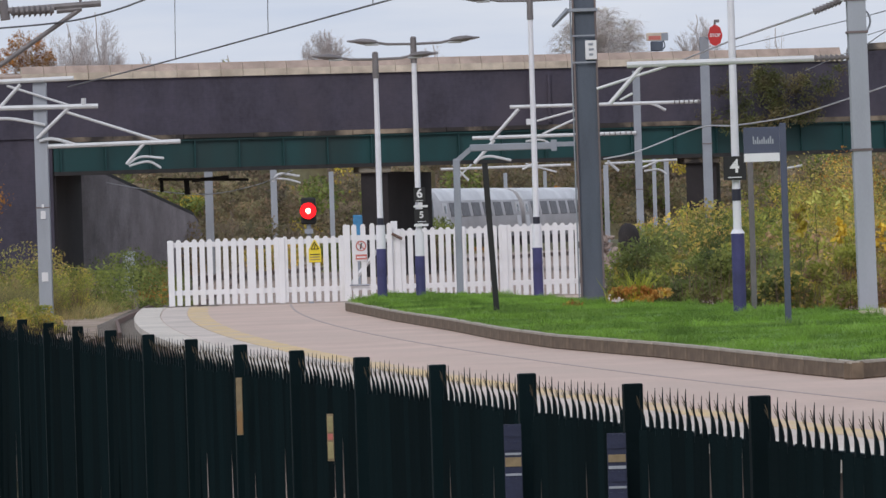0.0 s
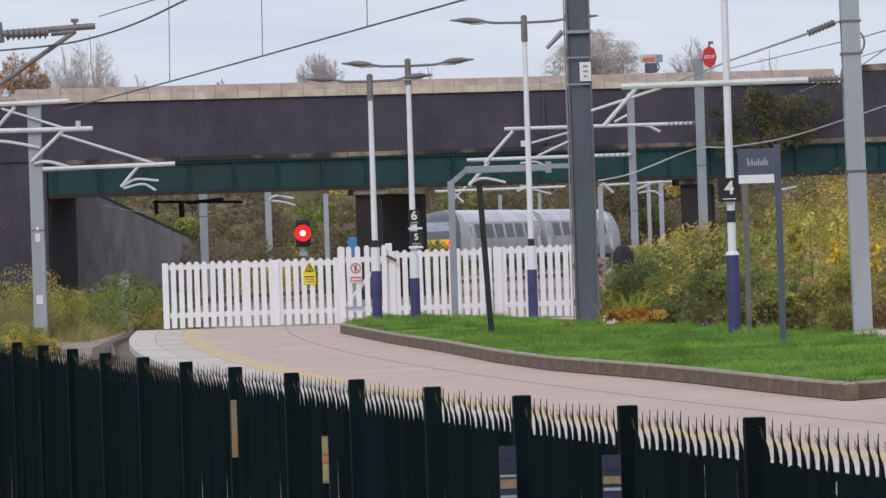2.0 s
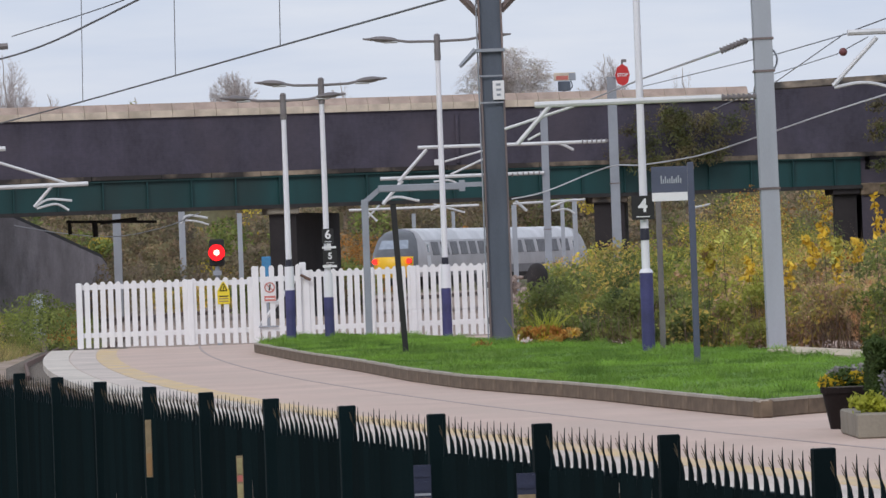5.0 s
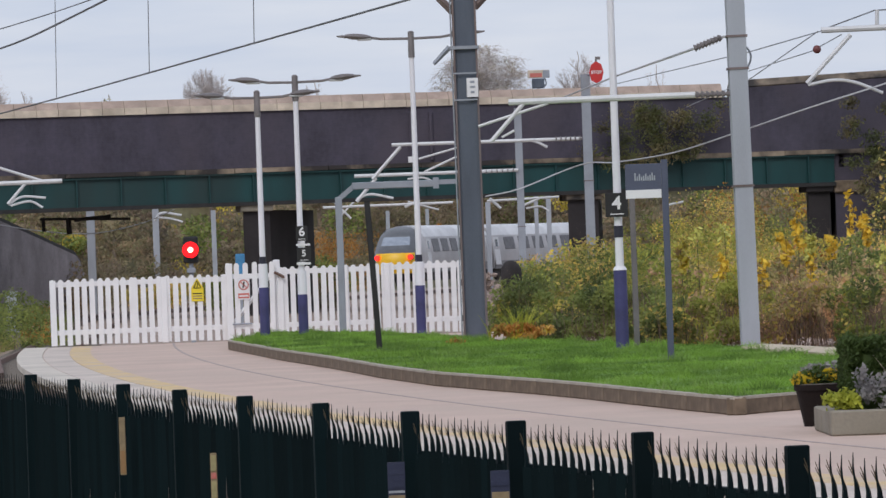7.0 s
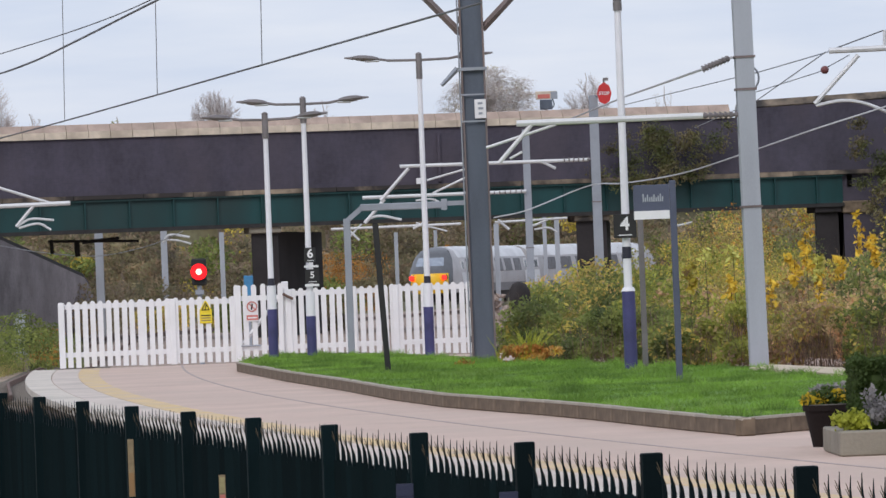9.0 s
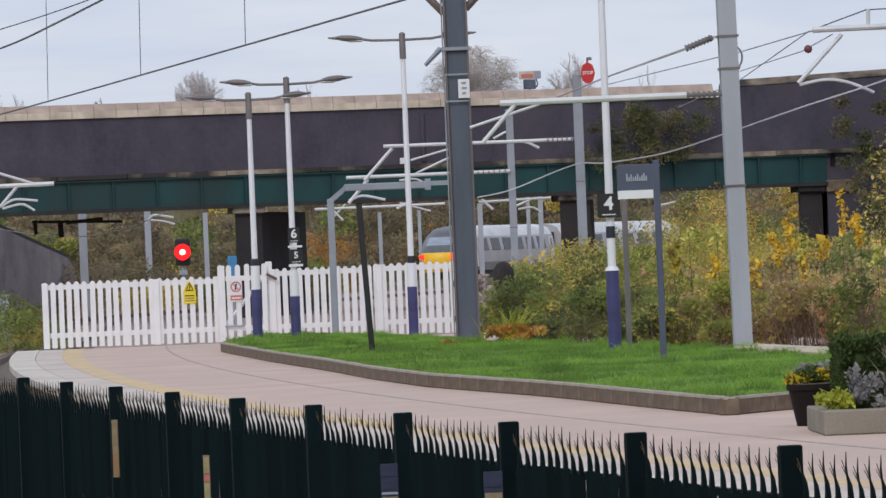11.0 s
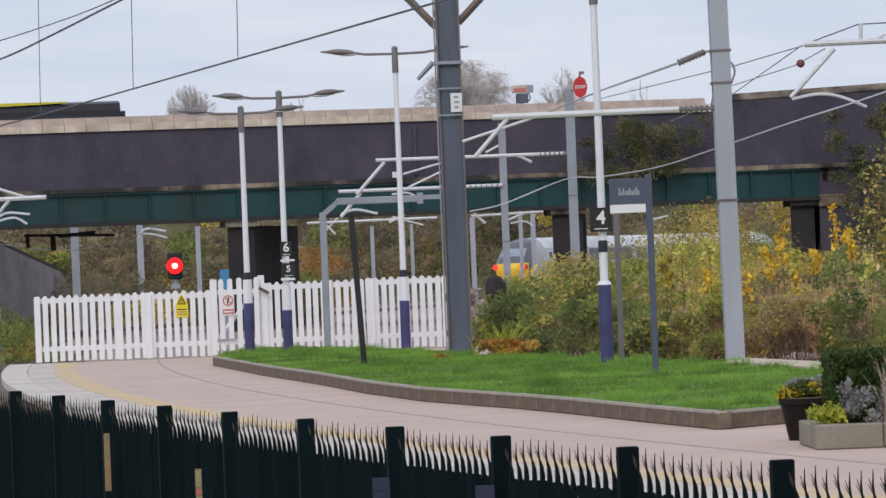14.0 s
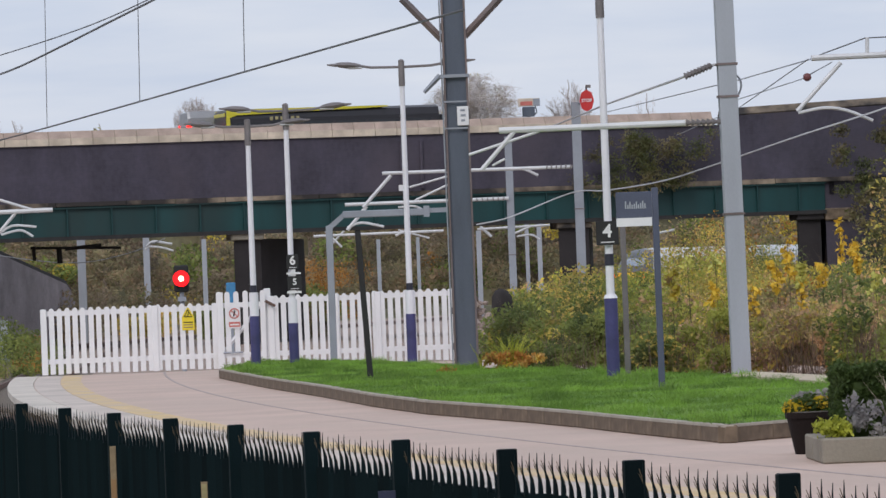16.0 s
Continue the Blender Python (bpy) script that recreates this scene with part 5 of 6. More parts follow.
tagged(new("tall_grass", blade_mesh("tall_grass", roots, 0.5, 0.01, 0.5, M_STRAW)), "tall dry grass on the bank", "grass", kind="stuff")
roots = [(rng.uniform(-14.0, -10.9), rng.uniform(134, 152), -1.2) for _ in range(15000)]
tagged(new("tall_reeds", blade_mesh("tall_reeds", roots, 1.05, 0.008, 0.4, mat("green_reed", (0.15, 0.17, 0.06), 0.8, island=((0.17, 0.2, 0.07), (0.36, 0.33, 0.14), (0.26, 0.28, 0.1)), bump=0))), "tall green and straw-coloured reeds", "grass", kind="stuff")


def rubble():
    """Pale broken stone at the end of the bush bank, and a dark stump beside it."""
    rb = thing("rubble_heap", pose(3.2, 106, -1.0), "heap of pale pinkish broken stone at the bank's edge", "rubble")
    shapes = []
    for k in range(4):
        bm = bmesh.new()
        bmesh.ops.create_icosphere(bm, subdivisions=1, radius=1)
        for v in bm.verts:
            v.co *= random.uniform(0.7, 1.15)
        shapes.append(mesh_of(bm, "stone", M_RUBBLE))
    for i in range(170):
        z = 2.0 * (i / 170)
        w = 0.52 * (1.05 - z / 2.6)
        st = new("stone", shapes[i % 4])
        q = random.uniform(0.035, 0.1)
        st.parent = rb
        st.matrix_basis = pose(random.uniform(-w, w), random.uniform(-w, w), z, random.uniform(0, 360), random.uniform(0, 360), 0) @ Matrix.Diagonal((q * 1.4, q, q * 0.8, 1))
    sp = thing("tree_stump", pose(3.9, 110, -1.0), "dark weathered rounded stump beside the bushes", "stump")
    bm = bmesh.new()
    rings = [(0.0, 0.16), (0.9, 0.13), (1.6, 0.15), (1.85, 0.2), (2.05, 0.19), (2.18, 0.12), (2.22, 0.04)]
    hull(bm, [[(math.cos(a * 0.524) * r * (1 + 0.12 * math.sin(a * 2.1 + z)) - 0.04 * z, math.sin(a * 0.524) * r, z) for a in range(12)] for z, r in rings])
    part("trunk", bm, M_STUMP, sp, smooth=True)


def yellow_tuft():
    b = thing("ornamental_plant", pose(2.74, 75.9, 0.12), "spiky yellow-green plant with rusty leaves on the lawn", "plant")
    cs = [(random.gauss(0, 0.2), random.gauss(0, 0.2), random.uniform(0.02, 0.24)) for _ in range(26)]
    o = new("rusty_leaves", leaf_mesh("rusty_leaves", cs, [(0.15, 0.12, 0.08)] * 26, 60, 0.03, M_RUST, upright=0.5, shell=0.1))
    g = new("green_leaves", leaf_mesh("green_leaves", cs[:10], [(0.13, 0.12, 0.08)] * 10, 60, 0.035, M_BUSHY, upright=0.5, shell=0.1))
    p = new("spiky_leaves", blade_mesh("spiky_leaves", [(x * 0.45, y * 0.3, 0) for x, y, _ in cs * 4], 0.46, 0.012, 0.42, M_LIME))
    for q in (o, g, p):
        q.parent = b
        tagged(q, kind="stuff")


rubble()
yellow_tuft()


def flower_pot():
    p = thing("flower_pot", pose(3.79, 41.3, 0), "tall dark brown plastic pot with yellow flowers", "plant pot")
    part("pot", tb((0, 0, 0), (0, 0, 0.3), 0.125, 0.185, 20), M_POT, p, smooth=True)
    part("rim", tb((0, 0, 0.28), (0, 0, 0.325), 0.195, 0.197, 20), M_POT, p)
    part("soil", tb((0, 0, 0.3), (0, 0, 0.33), 0.18, seg=16), M_TIMBER, p)
    a = new("foliage", leaf_mesh("foliage", [(-0.08, 0, 0.36), (0.08, 0, 0.37), (0, 0.05, 0.4)], [(0.14, 0.14, 0.07)] * 3, 260, 0.022, M_HEDGE))
    lv = new("grey_flower_heads", leaf_mesh("grey_flower_heads", [(0.02, 0.08, 0.44), (0.12, 0.06, 0.45), (-0.05, 0.1, 0.43)], [(0.1, 0.08, 0.05)] * 3, 110, 0.02, M_GREYLEAF))
    b = new("flower_cluster", leaf_mesh("flower_cluster", [(-0.11, -0.05, 0.37), (0.12, -0.06, 0.4)], [(0.12, 0.12, 0.06)] * 2, 120, 0.022, M_FLOWER))
    for o in (a, b, lv):
        o.parent = p
        tagged(o, kind="stuff")


def planter():
    p = thing("stone_planter", pose(4.3, 39.6, 0), "low raised planter of rough tan stone blocks", "planter")
    for row in range(1):
        for i in range(6):
            part("stone_block", bx(-0.64 + i * 0.5, -0.145 + i * 0.5, -0.6, -0.42, 0.0, 0.185, bevel=0.012), M_STONE, p)
    for i in range(2):
        part("stone_block", bx(-0.64, -0.46, -0.41 + i * 0.6, 0.18 + i * 0.6, 0.0, 0.185, bevel=0.012), M_STONE, p)
    part("soil", bx(-0.46, 2.3, -0.42, 0.8, 0.0, 0.16), M_TIMBER, p)
    h = thing("clipped_hedge", pose(4.17, 39.95, 0.15), "dark green clipped box hedge in the planter", "hedge")
    part("core", bx(-0.26, 1.0, -0.18, 0.5, 0.0, 0.5, bevel=0.08), M_HEDGE, h)
    cs = [(-0.28 + 1.3 * random.random(), -0.22 + 0.75 * random.random(), 0.08 + 0.46 * random.random()) for _ in range(260)]
    cs = [((x, y, 0.5) if i % 3 == 0 else (-0.26, y, z) if i % 3 == 1 else (x, -0.19, z)) for i, (x, y, z) in enumerate(cs)]
    o = new("leaves", leaf_mesh("leaves", cs, [0.06] * len(cs), 170, 0.016, M_HEDGE, shell=0.2))
    o.parent = h
    tagged(o, kind="stuff")
    for nm, x, y, r, m, lab, hh in (("silver_shrub", 4.1, 39.3, 0.2, M_GREYLEAF, "silver-grey leaved shrub in the planter", 0.3), ("lime_shrub", 3.78, 39.3, 0.09, M_LIME, "low lime-green plant in the planter", 0.14)):
        b = thing(nm, pose(x, y, 0.15), lab, "shrub")
        cs = [(random.uniform(-r, r), random.uniform(-0.1, 0.1), random.uniform(0.03, hh)) for _ in range(14)]
        o = new("leaves", leaf_mesh("leaves", cs, [0.08] * 14, 60, 0.022, m, upright=0.5, shell=0.1))
        o.parent = b
        tagged(o, kind="stuff")
    g = thing("pampas_grass", pose(4.33, 39.25, 0.15), "pale dry ornamental grass in the planter", "grass")
    o = new("blades", blade_mesh("blades", [(random.gauss(0, 0.06), random.gauss(0, 0.05), 0) for _ in range(260)], 0.46, 0.005, 0.22, mat("pampas_straw", (0.6, 0.5, 0.4), 0.85, island=((0.5, 0.4, 0.3), (0.7, 0.6, 0.48), (0.62, 0.5, 0.38)), bump=0)))
    o.parent = g
    tagged(o, kind="stuff")


flower_pot()
planter()


# ---- trees behind ----
def limb_mesh(name, limbs, material):
    """Three-sided tapered limbs, each (start, end, radius at start, radius at end)."""
    verts, faces = [], []
    for p, q, a, b in limbs:
        d = (q - p).normalized()
        u = d.cross(Vector((0.31, 0.91, 0.27))).normalized()
        v = d.cross(u)
        k = len(verts)
        for c, r in ((p, a), (q, b)):
            for t in (0.0, 2.0944, 4.1888):
                verts.append(tuple(c + (u * math.cos(t) + v * math.sin(t)) * r))
        faces += [(k, k + 1, k + 4, k + 3), (k + 1, k + 2, k + 5, k + 4), (k + 2, k, k + 3, k + 5)]
    me = bpy.data.meshes.new(name)
    me.from_pydata(verts, [], faces)
    me.materials.append(material)
    return me


def bare_tree(top, wide, deep, label, leaves=None, seed=1, stems=26, per=5, droop=0.0, twig=0.00028, leaf=0.07, spray=0.25):
    """A tree that ends at top, with an upswept crown deep metres high and wide metres across."""
    x, y, zt = top
    h = zt + 1.4
    t = thing("tree", pose(x, y, -1.4), label, "tree", "trees behind the bridge")
    rnd = random.Random(seed)
    limbs, tips = [], []

    def shoot(p, q, bend, r, n, wander):
        """A curved limb from p to q; gives its joints."""
        pts = [p]
        for k in range(1, n + 1):
            f = k / n
            c = p.lerp(q, f) + bend * (4 * f * (1 - f))
            pts.append(c + Vector((rnd.gauss(0, wander), rnd.gauss(0, wander), rnd.gauss(0, wander))) * (f < 1))
        for k in range(n):
            a, b = r * (1 - k / n * 0.7), r * (1 - (k + 1) / n * 0.7)
            limbs.append((pts[k], pts[k + 1], max(a, h * twig), max(b, h * twig)))
        return pts

    lead = shoot(Vector((0, 0, h - deep * 1.3)), Vector((0, 0, h)), Vector((0.2, 0, 0)), h * 0.006, 9, wide * 0.02)
    for i in range(stems):
        a = rnd.uniform(0, 6.283)
        f = math.sqrt(rnd.random()) * 0.97
        e = Vector((math.cos(a) * f * wide / 2, math.sin(a) * f * wide / 2, h - deep * (1 - math.sqrt(1 - f * f)) * rnd.uniform(0.8, 1.2) - abs(rnd.gauss(0, 0.09)) * deep))
        s0 = lead[rnd.randrange(0, 5)]
        out = Vector((e.x, e.y, 0)) * 0.22
        m = shoot(s0, e, out + Vector((0, 0, droop * deep)), h * 0.0018, 8, wide * 0.012)
        for k in range(2, 9):
            for u in range(per):
                a2 = rnd.uniform(0, 6.283)
                ln = deep * spray * rnd.uniform(0.5, 1.1) * (1.25 - k / 10)
                d = (Vector((math.cos(a2), math.sin(a2), 0)) * 0.75 + Vector((e.x, e.y, 0)).normalized() * 0.3 + Vector((0, 0, 0.9 - 3.2 * droop))).normalized()
                b = m[k - 1].lerp(m[k], rnd.random())
                w = shoot(b, b + d * ln, Vector((0, 0, ln * (droop * 1.2 - 0.06))), h * 0.0005, 3, ln * 0.05)
                tips += w[1:]
                for v in range(3):
                    d2 = (d + Vector((rnd.gauss(0, 0.55), rnd.gauss(0, 0.55), rnd.gauss(0.1, 0.3) - droop))).normalized()
                    p2 = w[rnd.randrange(0, 3)]
                    shoot(p2, p2 + d2 * ln * rnd.uniform(0.3, 0.6), Vector((0, 0, 0)), h * twig, 1, 0)
    part("trunk", tb((0, 0, -0.3), (0, 0, h - deep * 1.25), h * 0.011, h * 0.007, 8), M_BARK, t)
    c = new("crown", limb_mesh("crown", limbs, M_TWIG))
    c.parent = t
    if leaves:
        cs = [tuple(q) for q in tips[::leaves[1]]]
        o = new("leaves", leaf_mesh("leaves", cs, [leaf * 3.2] * len(cs), leaves[2], leaf, leaves[0], shell=0.2))
        o.parent = t
        tagged(o, kind="stuff")


bare_tree((-16.78, 262.00, 12.06), 3.2, 4.6, "tall bare birch tree behind the bridge", None, 3, 38, 5)
bare_tree((-18.46, 266.00, 11.71), 3.4, 4.0, "bare tree with a few orange leaves", (M_RUST, 9, 1), 4, 36, 5, leaf=0.04)
bare_tree((-20.05, 258.00, 11.11), 3.2, 2.6, "orange autumn tree behind the bridge", (M_RUST, 2, 5), 5, 26, 4, leaf=0.05)
bare_tree((-10.69, 508.00, 19.73), 5.6, 4.4, "bare rounded tree behind the bridge", None, 6, 70, 5, spray=0.22)
bare_tree((15.36, 508.00, 20.85), 9.6, 7.4, "weeping willow with olive autumn leaves", (M_STRAW, 3, 2), 7, 60, 5, droop=0.3, leaf=0.06, spray=0.36)
bare_tree((24.70, 508.00, 20.03), 5.4, 6.4, "bare poplar tree behind the bridge", None, 8, 34, 5, spray=0.24)
bare_tree((32.20, 508.00, 18.50), 4.6, 4.6, "bare sapling behind the parapet", None, 9, 7, 2, spray=0.2)
bare_tree((-0.45, 508.00, 18.33), 2.4, 3.0, "bare tree behind the bridge", None, 10, 6, 3)
bare_tree((-20.07, 508.00, 17.54), 2.2, 2.0, "low bare tree behind the bridge", (M_WEED, 3, 2), 11, 8, 3, leaf=0.08)
bare_tree((-28.35, 508.00, 18.12), 3.0, 2.4, "small bare tree behind the bridge", None, 12, 8, 3)


# ivy and saplings on the bridge wall
iv = thing("ivy", pose(15.0, 236.6, 5.5), "green and brown ivy hanging over the brick parapet", "ivy")
cs = [(random.gauss(0, 1.7), -0.15 + random.uniform(-0.2, 0.1), random.uniform(-0.5, 2.0)) for _ in range(60)]
o = new("leaves", leaf_mesh("leaves", [(x, y + x * 0.23, z) for x, y, z in cs], [(0.6, 0.15, 0.45)] * 60, 130, 0.06, M_IVY, shell=0.1))
o.parent = iv
tagged(o, kind="stuff")
iv = thing("ivy", pose(24.6, 238.2, 3.8), "yellowing ivy at the bridge abutment", "ivy")
cs = [(random.gauss(1.5, 1.1), random.uniform(-0.9, -0.2), random.uniform(-3.0, 4.2)) for _ in range(60)]
o = new("leaves", leaf_mesh("leaves", cs, [(0.6, 0.3, 0.4)] * 60, 170, 0.08, M_IVY, shell=0.2))
o.parent = iv
tagged(o, kind="stuff")


def far_wood():
    """Woods beyond the bridge, too far to tell tree from tree."""
    kinds = ((M_FARWOOD, 420, 0), (M_BUSHG, 70, 1), (M_RUST, 7, 2), (M_BUSHY, 12, 3))
    for m, count, k in kinds:
        cs, rs = [], []
        for i in range(count):
            x = random.uniform(-34, 60)
            y = random.uniform(430, 500) + 0.3 * max(0, x)
            cs.append((x, y, random.uniform(-1, 6.5) + 1.2 * math.sin(x * 0.13)))
            rs.append((random.uniform(1.0, 2.4), 1.5, random.uniform(0.8, 1.8)))
        tagged(new("far_woods", leaf_mesh("far_woods", cs, rs, 300, 0.2, m)), ("distant olive and brown autumn woods", "distant dark green trees", "distant rust-coloured trees", "distant yellowing trees")[k], "woods", kind="stuff")
    bm = bmesh.new()
    v = [bm.verts.new(p) for p in ((-120, 520, -1.3), (200, 560, -1.3), (200, 560, 8), (-120, 520, 7))]
    bm.faces.new(v)
    tagged(part("backdrop", bm, mat("far_bank", (0.13, 0.12, 0.07), 0.95, vary=0.6, scale=0.35, fine=2.5, stain=(0.2, 0.14, 0.06), stain_at=0.58)), "far wooded bank", "backdrop", kind="structure")


far_wood()
for i, (x, y, h, m) in enumerate(((-13.5, 262, 3.2, M_FARWOOD), (-10.5, 280, 3.6, M_FARWOOD), (-8.0, 270, 2.6, M_BUSH), (-5.5, 285, 3.0, M_FARWOOD), (-4.2, 262, 2.2, M_BUSHG), (18, 275, 4.4, M_BUSHY), (22, 282, 4.6, M_BUSH), (26, 290, 4.8, M_BUSHY), (-1.5, 250, 2.4, M_FARWOOD), (-0.9, 262, 3.3, M_BUSHG), (1.1, 420, 6.2, M_RUST))):
    bush(x, y, -1.2, 2.2, 3, h, 4200, 0.085, m, "far autumn bush beyond the bridge", clumps=14)


# ---- train ----
TRACK = [(-16.0, 225), (-9.6, 258), (-3.3, 287), (-0.1, 300), (2.8, 313), (4.55, 320), (7.4, 333), (10.5, 343), (13.6, 351), (20, 364), (30, 385), (45, 412), (70, 450), (110, 500), (150, 550)]
LINE = curve_points([(x + 1.1, y, 0) for x, y in TRACK], 12)
ACC = [0.0]
for a, b in zip(LINE, LINE[1:]):
    ACC.append(ACC[-1] + (b - a).length)


def on_line(s):
    i = min(max(int(np.searchsorted(ACC, s)) - 1, 0), len(LINE) - 2)
    return LINE[i] + (LINE[i + 1] - LINE[i]) * ((s - ACC[i]) / (ACC[i + 1] - ACC[i]))


def s_of(y):
    return float(np.interp(y, [p.y for p in LINE], ACC))


RAIL_Z = -0.5
# body profile (x, z above rail)
PROFILE = [(-1.3, 0.75), (-1.36, 1.3), (-1.34, 2.1), (-1.18, 2.85), (-0.9, 3.3), (-0.5, 3.5), (0, 3.56)]
PROFILE = PROFILE + [(-x, z) for x, z in PROFILE[-2::-1]]


def train_car(cab, label, lit=True):
    """A car 23.4 m long, from y=0 at its rear forwards."""
    c = thing("train_carriage", Matrix(), label, "train", "train carriages")
    L = 23.4
    y0 = 3.4 if cab else 0.3
    bm = bmesh.new()
    hull(bm, [[(x, y, z) for x, z in PROFILE] for y in (y0, 8, 16, L - 0.3)])
    body = part("body", bm, M_TRAIN, c, "pale grey tilting-train body", True)
    bm = bmesh.new()
    top = [(x * 1.004, z + 0.012) for x, z in PROFILE if z > 2.84]
    hull(bm, [[(x, y, z) for x, z in top] for y in (y0 + 0.05, L - 0.35)])
    part("roof", bm, M_TRAINROOF, c, "light grey roof", True)
    part("underframe", bx(-1.2, 1.2, y0 + 0.3, L - 0.6, 0.25, 0.8), M_TRAINDARK, c)
    for y in (y0 + 2.4, L - 3.6):
        bg = part("bogie", bx(-1.1, 1.1, y - 1.5, y + 1.5, 0.3, 0.7), M_TRAINDARK, c)
        for dy in (-1.2, 1.2):
            for s in (-0.75, 0.75):
                part("wheel", tb((s - 0.06, y + dy, 0.43), (s + 0.06, y + dy, 0.43), 0.43, seg=14), M_TRAINDARK, bg)
    part("gangway", bx(-0.7, 0.7, L - 0.35, L + 0.1, 0.9, 3.0), M_TRAINDARK, c)
    for s in (-1, 1):
        for i in range(6):
            y = y0 + 2.0 + i * 2.72
            w = part("window", bx(-0.025, 0.025, y, y + 1.9, -0.4, 0.4, bevel=0.02), M_TGLASS, c)
            w.matrix_basis = pose(s * 1.285, 0, 2.36, 0, s * -11, 0)
        part("skirt", bx(s * 1.35 - 0.02, s * 1.35 + 0.02, y0 + 0.4, L - 0.5, 0.75, 1.25), M_TRAINSKIRT, c, "darker grey lower panels")
        for y in (y0 + 0.35, L - 1.5):
            d = part("door", bx(-0.02, 0.02, y, y + 0.95, -0.95, 0.8), M_TRAINW, c, "white door")
            d.matrix_basis = pose(s * 1.325, 0, 1.95, 0, s * -6, 0)
            part("door_window", bx(-0.026, 0.026, y + 0.25, y + 0.7, 0.1, 0.65), M_GLASS, d)
    if cab:
        zs = [0.75, 1.0, 1.3, 1.55, 1.75, 1.95, 2.15, 2.4, 2.65, 2.9, 3.1, 3.3, 3.45, 3.53, 3.56]
        half = [(z, -x) for x, z in PROFILE[:7]]
        grid = []
        for z in zs:
            w = float(np.interp(z, [a for a, _ in half], [b for _, b in half]))
            f = float(np.interp(z, [0.75, 1.2, 1.75, 2.15, 3.1, 3.4, 3.56], [0.25, 0.0, 0.05, 0.3, 1.35, 2.0, 2.9]))
            row = [(w * k, f + (3.45 - f) * (0.34 * abs(k) ** 3), z) for k in (-1, -0.86, -0.68, -0.45, -0.2, 0.0, 0.2, 0.45, 0.68, 0.86, 1)]
            grid.append([(-w, 3.46, z), (-w, 2.2, z), *row, (w, 2.2, z), (w, 3.46, z)] if f < 2.0 else [(-w, 3.46, z), (-w, 3.2, z), *row, (w, 3.2, z), (w, 3.46, z)])
        shells = {"nose": bmesh.new(), "yellow_panel": bmesh.new(), "windscreen": bmesh.new(), "dark_surround": bmesh.new()}
        for a, b in zip(grid, grid[1:]):
            for k in range(len(a) - 1):
                z, side = (a[k][2] + b[k][2]) / 2, abs(k + 0.5 - 7)
                kind = "nose"
                if z < 1.9 and side < 4.2:
                    kind = "yellow_panel"
                elif 2.3 < z < 3.0 and side < 3.2:
                    kind = "windscreen"
                elif side < 5.2:
                    kind = "dark_surround"
                bm = shells[kind]
                try:
                    bm.faces.new([bm.verts.new(p) for p in (a[k], a[k + 1], b[k + 1], b[k])])
                except ValueError:
                    pass
        for bm in shells.values():
            bmesh.ops.remove_doubles(bm, verts=bm.verts, dist=0.002)
        nose = part("nose", shells["nose"], M_TRAIN, c, "rounded grey cab end", True)
        part("yellow_panel", shells["yellow_panel"], M_TRAINY, nose, "bright yellow lower cab front", True)
        part("windscreen", shells["windscreen"], M_SCREEN, nose, "raked pale windscreen", True)
        part("dark_surround", shells["dark_surround"], M_CABDARK, nose, "dark grey windscreen surround", True)
        for s in (-1, 1):
            lm = part("lamp_cluster", bx(s * 0.98 - 0.14, s * 0.98 + 0.14, 0.35, 0.9, 1.55, 1.85, bevel=0.05), M_TRAINDARK, nose)
            part("tail_lamp", tb((s * 1.0, 0.4, 1.7), (s * 1.0, 0.28, 1.7), 0.15, seg=12), M_TAIL if lit else M_LENS, lm, "glowing red tail lamp" if lit else "unlit lamp")
        part("coupler_cover", bx(-0.3, 0.3, -0.15, 0.2, 0.5, 0.75, bevel=0.05), M_TRAINDARK, nose)
    return c


# rear of the train: seconds and how far north it stands
TRAIN_T = [(0.0, 287.5), (1.75, 293.6), (3.5, 300), (7.0, 313), (9.0, 320), (12.0, 333), (13.5, 343), (14.5, 351), (16.0, 364.5)]
CARS = [train_car(True, "rear driving car of a grey express train with yellow front")]
CARS.append(train_car(True, "leading driving car of a grey express train", lit=False))

# tracks of the far lines
track([(p.x, p.y) for p in LINE[6::6]], "railway track curving away under the bridge")


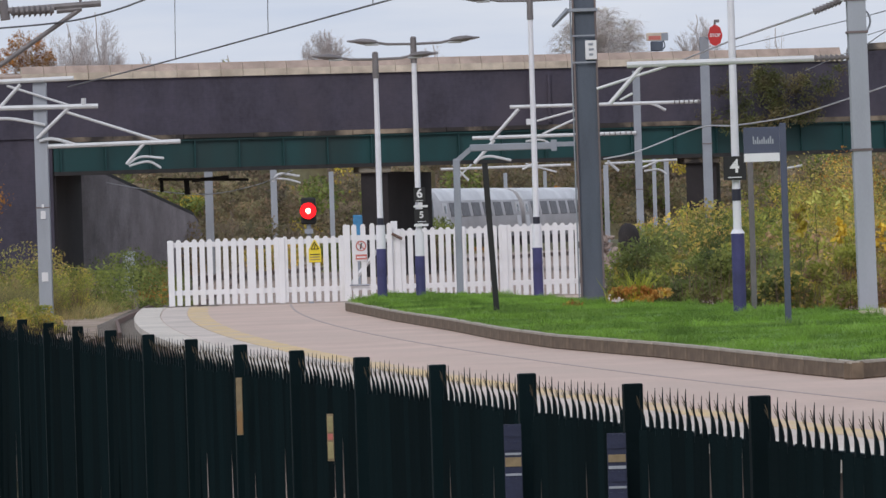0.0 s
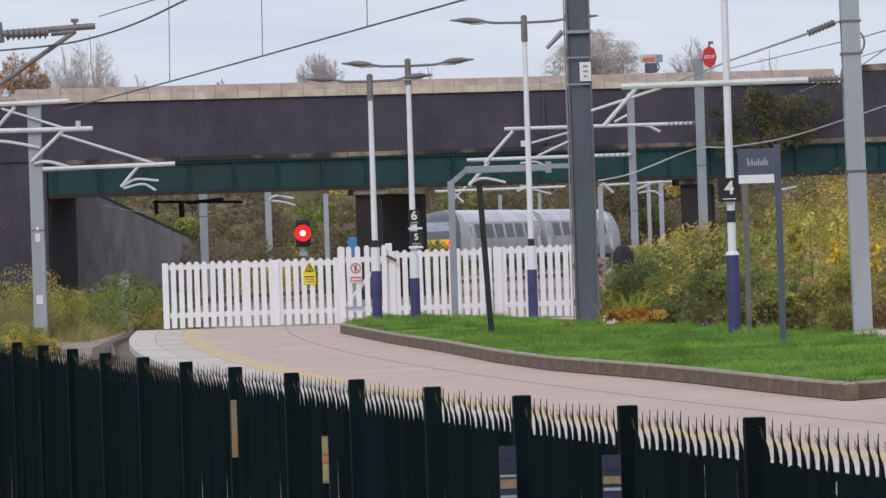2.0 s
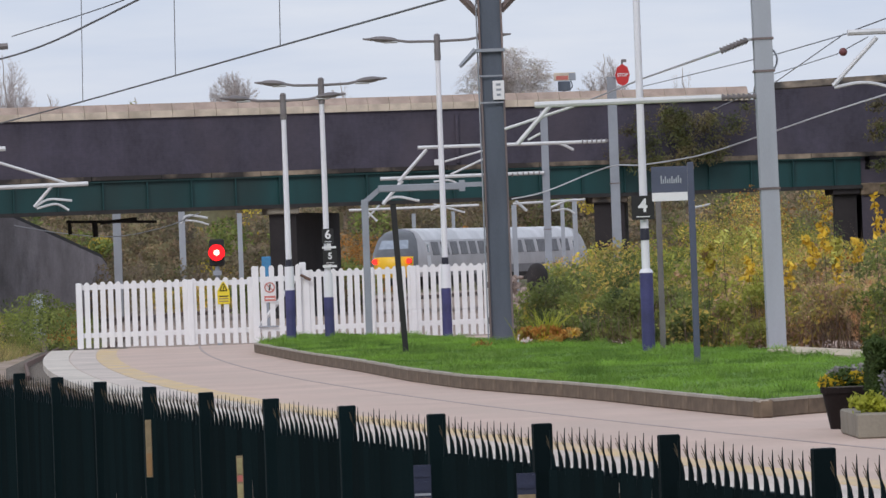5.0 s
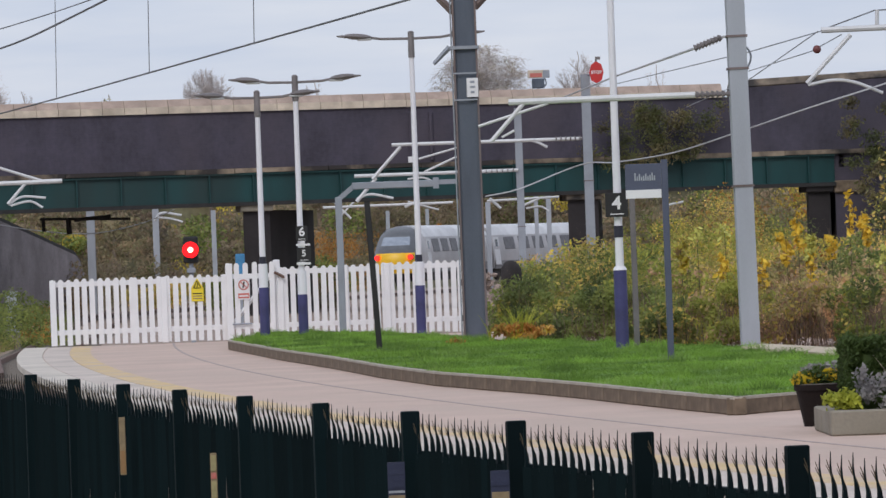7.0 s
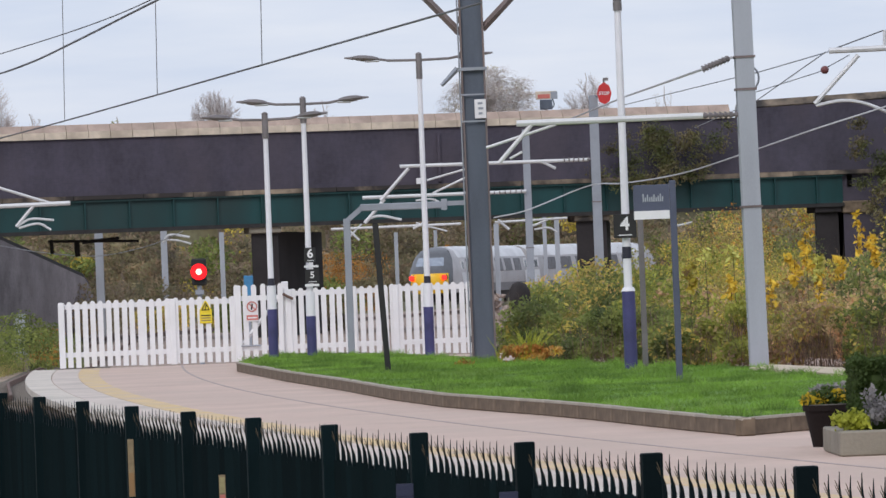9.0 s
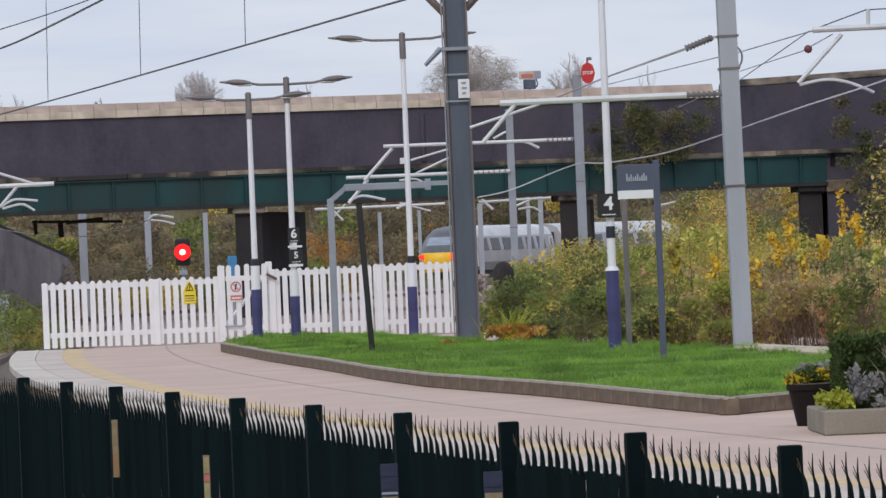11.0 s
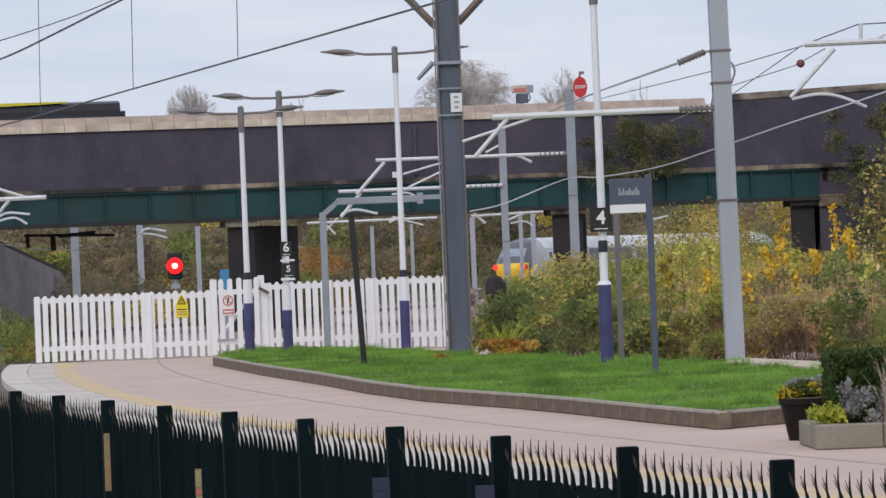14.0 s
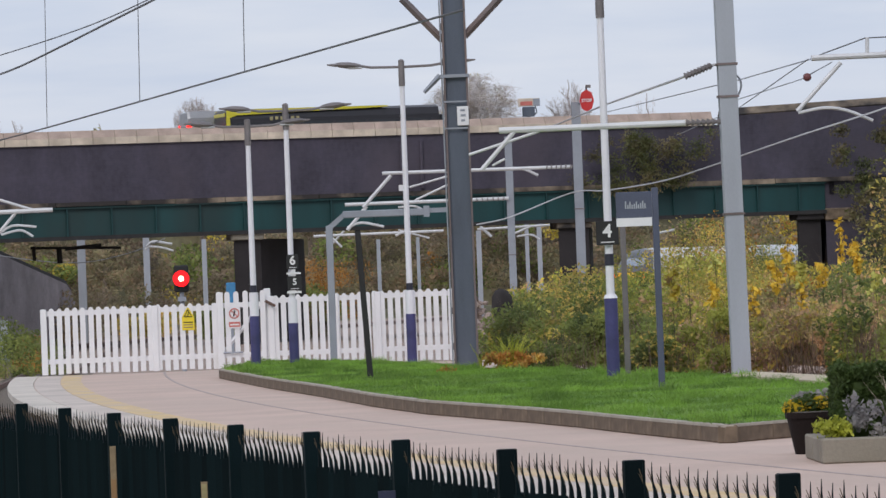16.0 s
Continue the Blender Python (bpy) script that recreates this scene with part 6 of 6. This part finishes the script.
# ---- bus and van on the bridge ----
def bus():
    b = thing("bus", Matrix(), "black and yellow single-decker bus", "bus")
    L = 10.0
    prof = [(-1.2, 0.35), (-1.25, 1.0), (-1.22, 2.5), (-1.1, 2.8), (-0.8, 2.9), (0.8, 2.9), (1.1, 2.8), (1.22, 2.5), (1.25, 1.0), (1.2, 0.35)]
    bm = bmesh.new()
    hull(bm, [[(x - (0.25 if x == L else 0) * (z > 2), y, z) for y, z in prof] for x in (0.0, 0.1, L - 0.4, L)])
    part("body", bm, M_BUSK, b, "black body sides")
    for s in (-1, 1):
        yb = bmesh.new()
        hull(yb, [[(x, s * 1.18 + d, z) for d, z in ((-0.05, z0), (0.05, z0), (0.05, 2.9), (-0.05, 2.92))] for x, z0 in ((0.05, 2.5), (0.5, 2.66), (3.0, 2.74), (7.4, 2.86))])
        part("yellow_band", yb, M_BUSY, b, "tapering yellow band along the roof edge")
        part("yellow_corner", bx(0.02, 0.2, s * 1.235 - 0.02, s * 1.235 + 0.02, 1.5, 2.6, bevel=0.015), M_BUSY, b, "yellow rear corner")
        for i in range(6):
            part("window", bx(0.5 + i * 1.5, 1.85 + i * 1.5, s * 1.25 - 0.02, s * 1.25 + 0.02, 1.35, 2.3), M_GLASS, b)
        for i, w in enumerate((0.14, 0.13, 0.16, 0.12, 0.15, 0.13)):
            part("text_bar", bx(2.0 + i * 0.24, 2.0 + i * 0.24 + w, s * 1.25 - 0.012, s * 1.25 + 0.012, 2.4 + 0.03 * (i % 2), 2.56), M_PALEY, b, "unreadable pale yellow lettering")
    part("yellow_roof", bx(0.15, 7.2, -1.1, 1.1, 2.88, 2.93), M_LGREY, b)
    part("rear_panel", bx(-0.03, 0.004, -1.15, 1.15, 2.62, 2.78, bevel=0.01), M_BUSY, b, "yellow upper rear panel")
    part("rear_window", bx(-0.035, 0.0, -0.95, 0.95, 1.4, 2.25, bevel=0.01), M_GLASS, b)
    part("front_window", bx(L - 0.12, L + 0.01, -1.0, 1.0, 1.2, 2.45), M_GLASS, b)
    for s in (-1, 1):
        part("tail_lamp", bx(-0.04, 0.12, s * 1.12 - 0.1, s * 1.12 + 0.1, 0.8, 1.15), M_SIGNR, b, "unlit red lamp")
        for x in (2.2, 8.2):
            w = part("wheel", tb((x, s * 1.0, 0.48), (x, s * 1.22, 0.48), 0.48, seg=18), M_TYRE, b)
            part("hub", tb((x, s * 1.2, 0.48), (x, s * 1.24, 0.48), 0.22, seg=12), M_GREY, w)
    return b


def van():
    v = thing("van", Matrix(), "silver-grey van with red tail lamps", "van")
    bm = bmesh.new()
    prof = [(-0.95, 0.35), (-0.98, 1.2), (-0.95, 2.7), (-0.8, 3.0), (0.8, 3.0), (0.95, 2.7), (0.98, 1.2), (0.95, 0.35)]
    hull(bm, [[(x, y, 0.35 + (z - 0.35) * k) for y, z in prof] for x, k in ((0, 0.97), (0.12, 1.0), (3.5, 1.0), (4.3, 0.62), (5.1, 0.5))])
    part("body", bm, M_SILVER, v)
    part("rear_window", bx(-0.02, 0.05, -0.7, 0.7, 1.5, 2.2), M_GLASS, v)
    for s in (-1, 1):
        part("tail_lamp", bx(-0.04, 0.16, s * 0.92 - 0.09, s * 0.92 + 0.09, 2.2, 2.42), M_TAIL, v, "glowing red tail lamp")
        for x in (0.9, 4.0):
            part("wheel", tb((x, s * 0.75, 0.35), (x, s * 0.97, 0.35), 0.35, seg=16), M_TYRE, v)
    return v


BUS, VAN = bus(), van()


def motions():
    """Train runs off round the curve; bus and van cross the bridge from left to right."""
    ts = [0.5 * i for i in range(33)]
    for k, car in enumerate(CARS):
        rows = []
        for t in ts:
            s = s_of(float(np.interp(t, [a for a, _ in TRAIN_T], [b for _, b in TRAIN_T]))) + 23.9 * k
            p, q = on_line(s + 2.5), on_line(s + 21.0)
            d = (q - p).normalized()
            o = p - d * 2.5 if k == 0 else q + d * 2.5
            rows.append((t, pose(o.x, o.y, RAIL_Z, 0, 0, math.degrees(math.atan2(d.y, d.x)) - (90 if k == 0 else -90))))
        walk(car, rows)
    for ob, rear, lane in ((BUS, 14.0, 4.2), (VAN, 12.9, 6.9)):
        walk(ob, [(t, BR @ pose(rear + d, lane, 6.4)) for t, d in ((0.0, -123.5), (6.0, -76.7), (12.0, -29.85), (13.5, -18.15), (14.5, -10.35), (16.0, 0.0))])


motions()
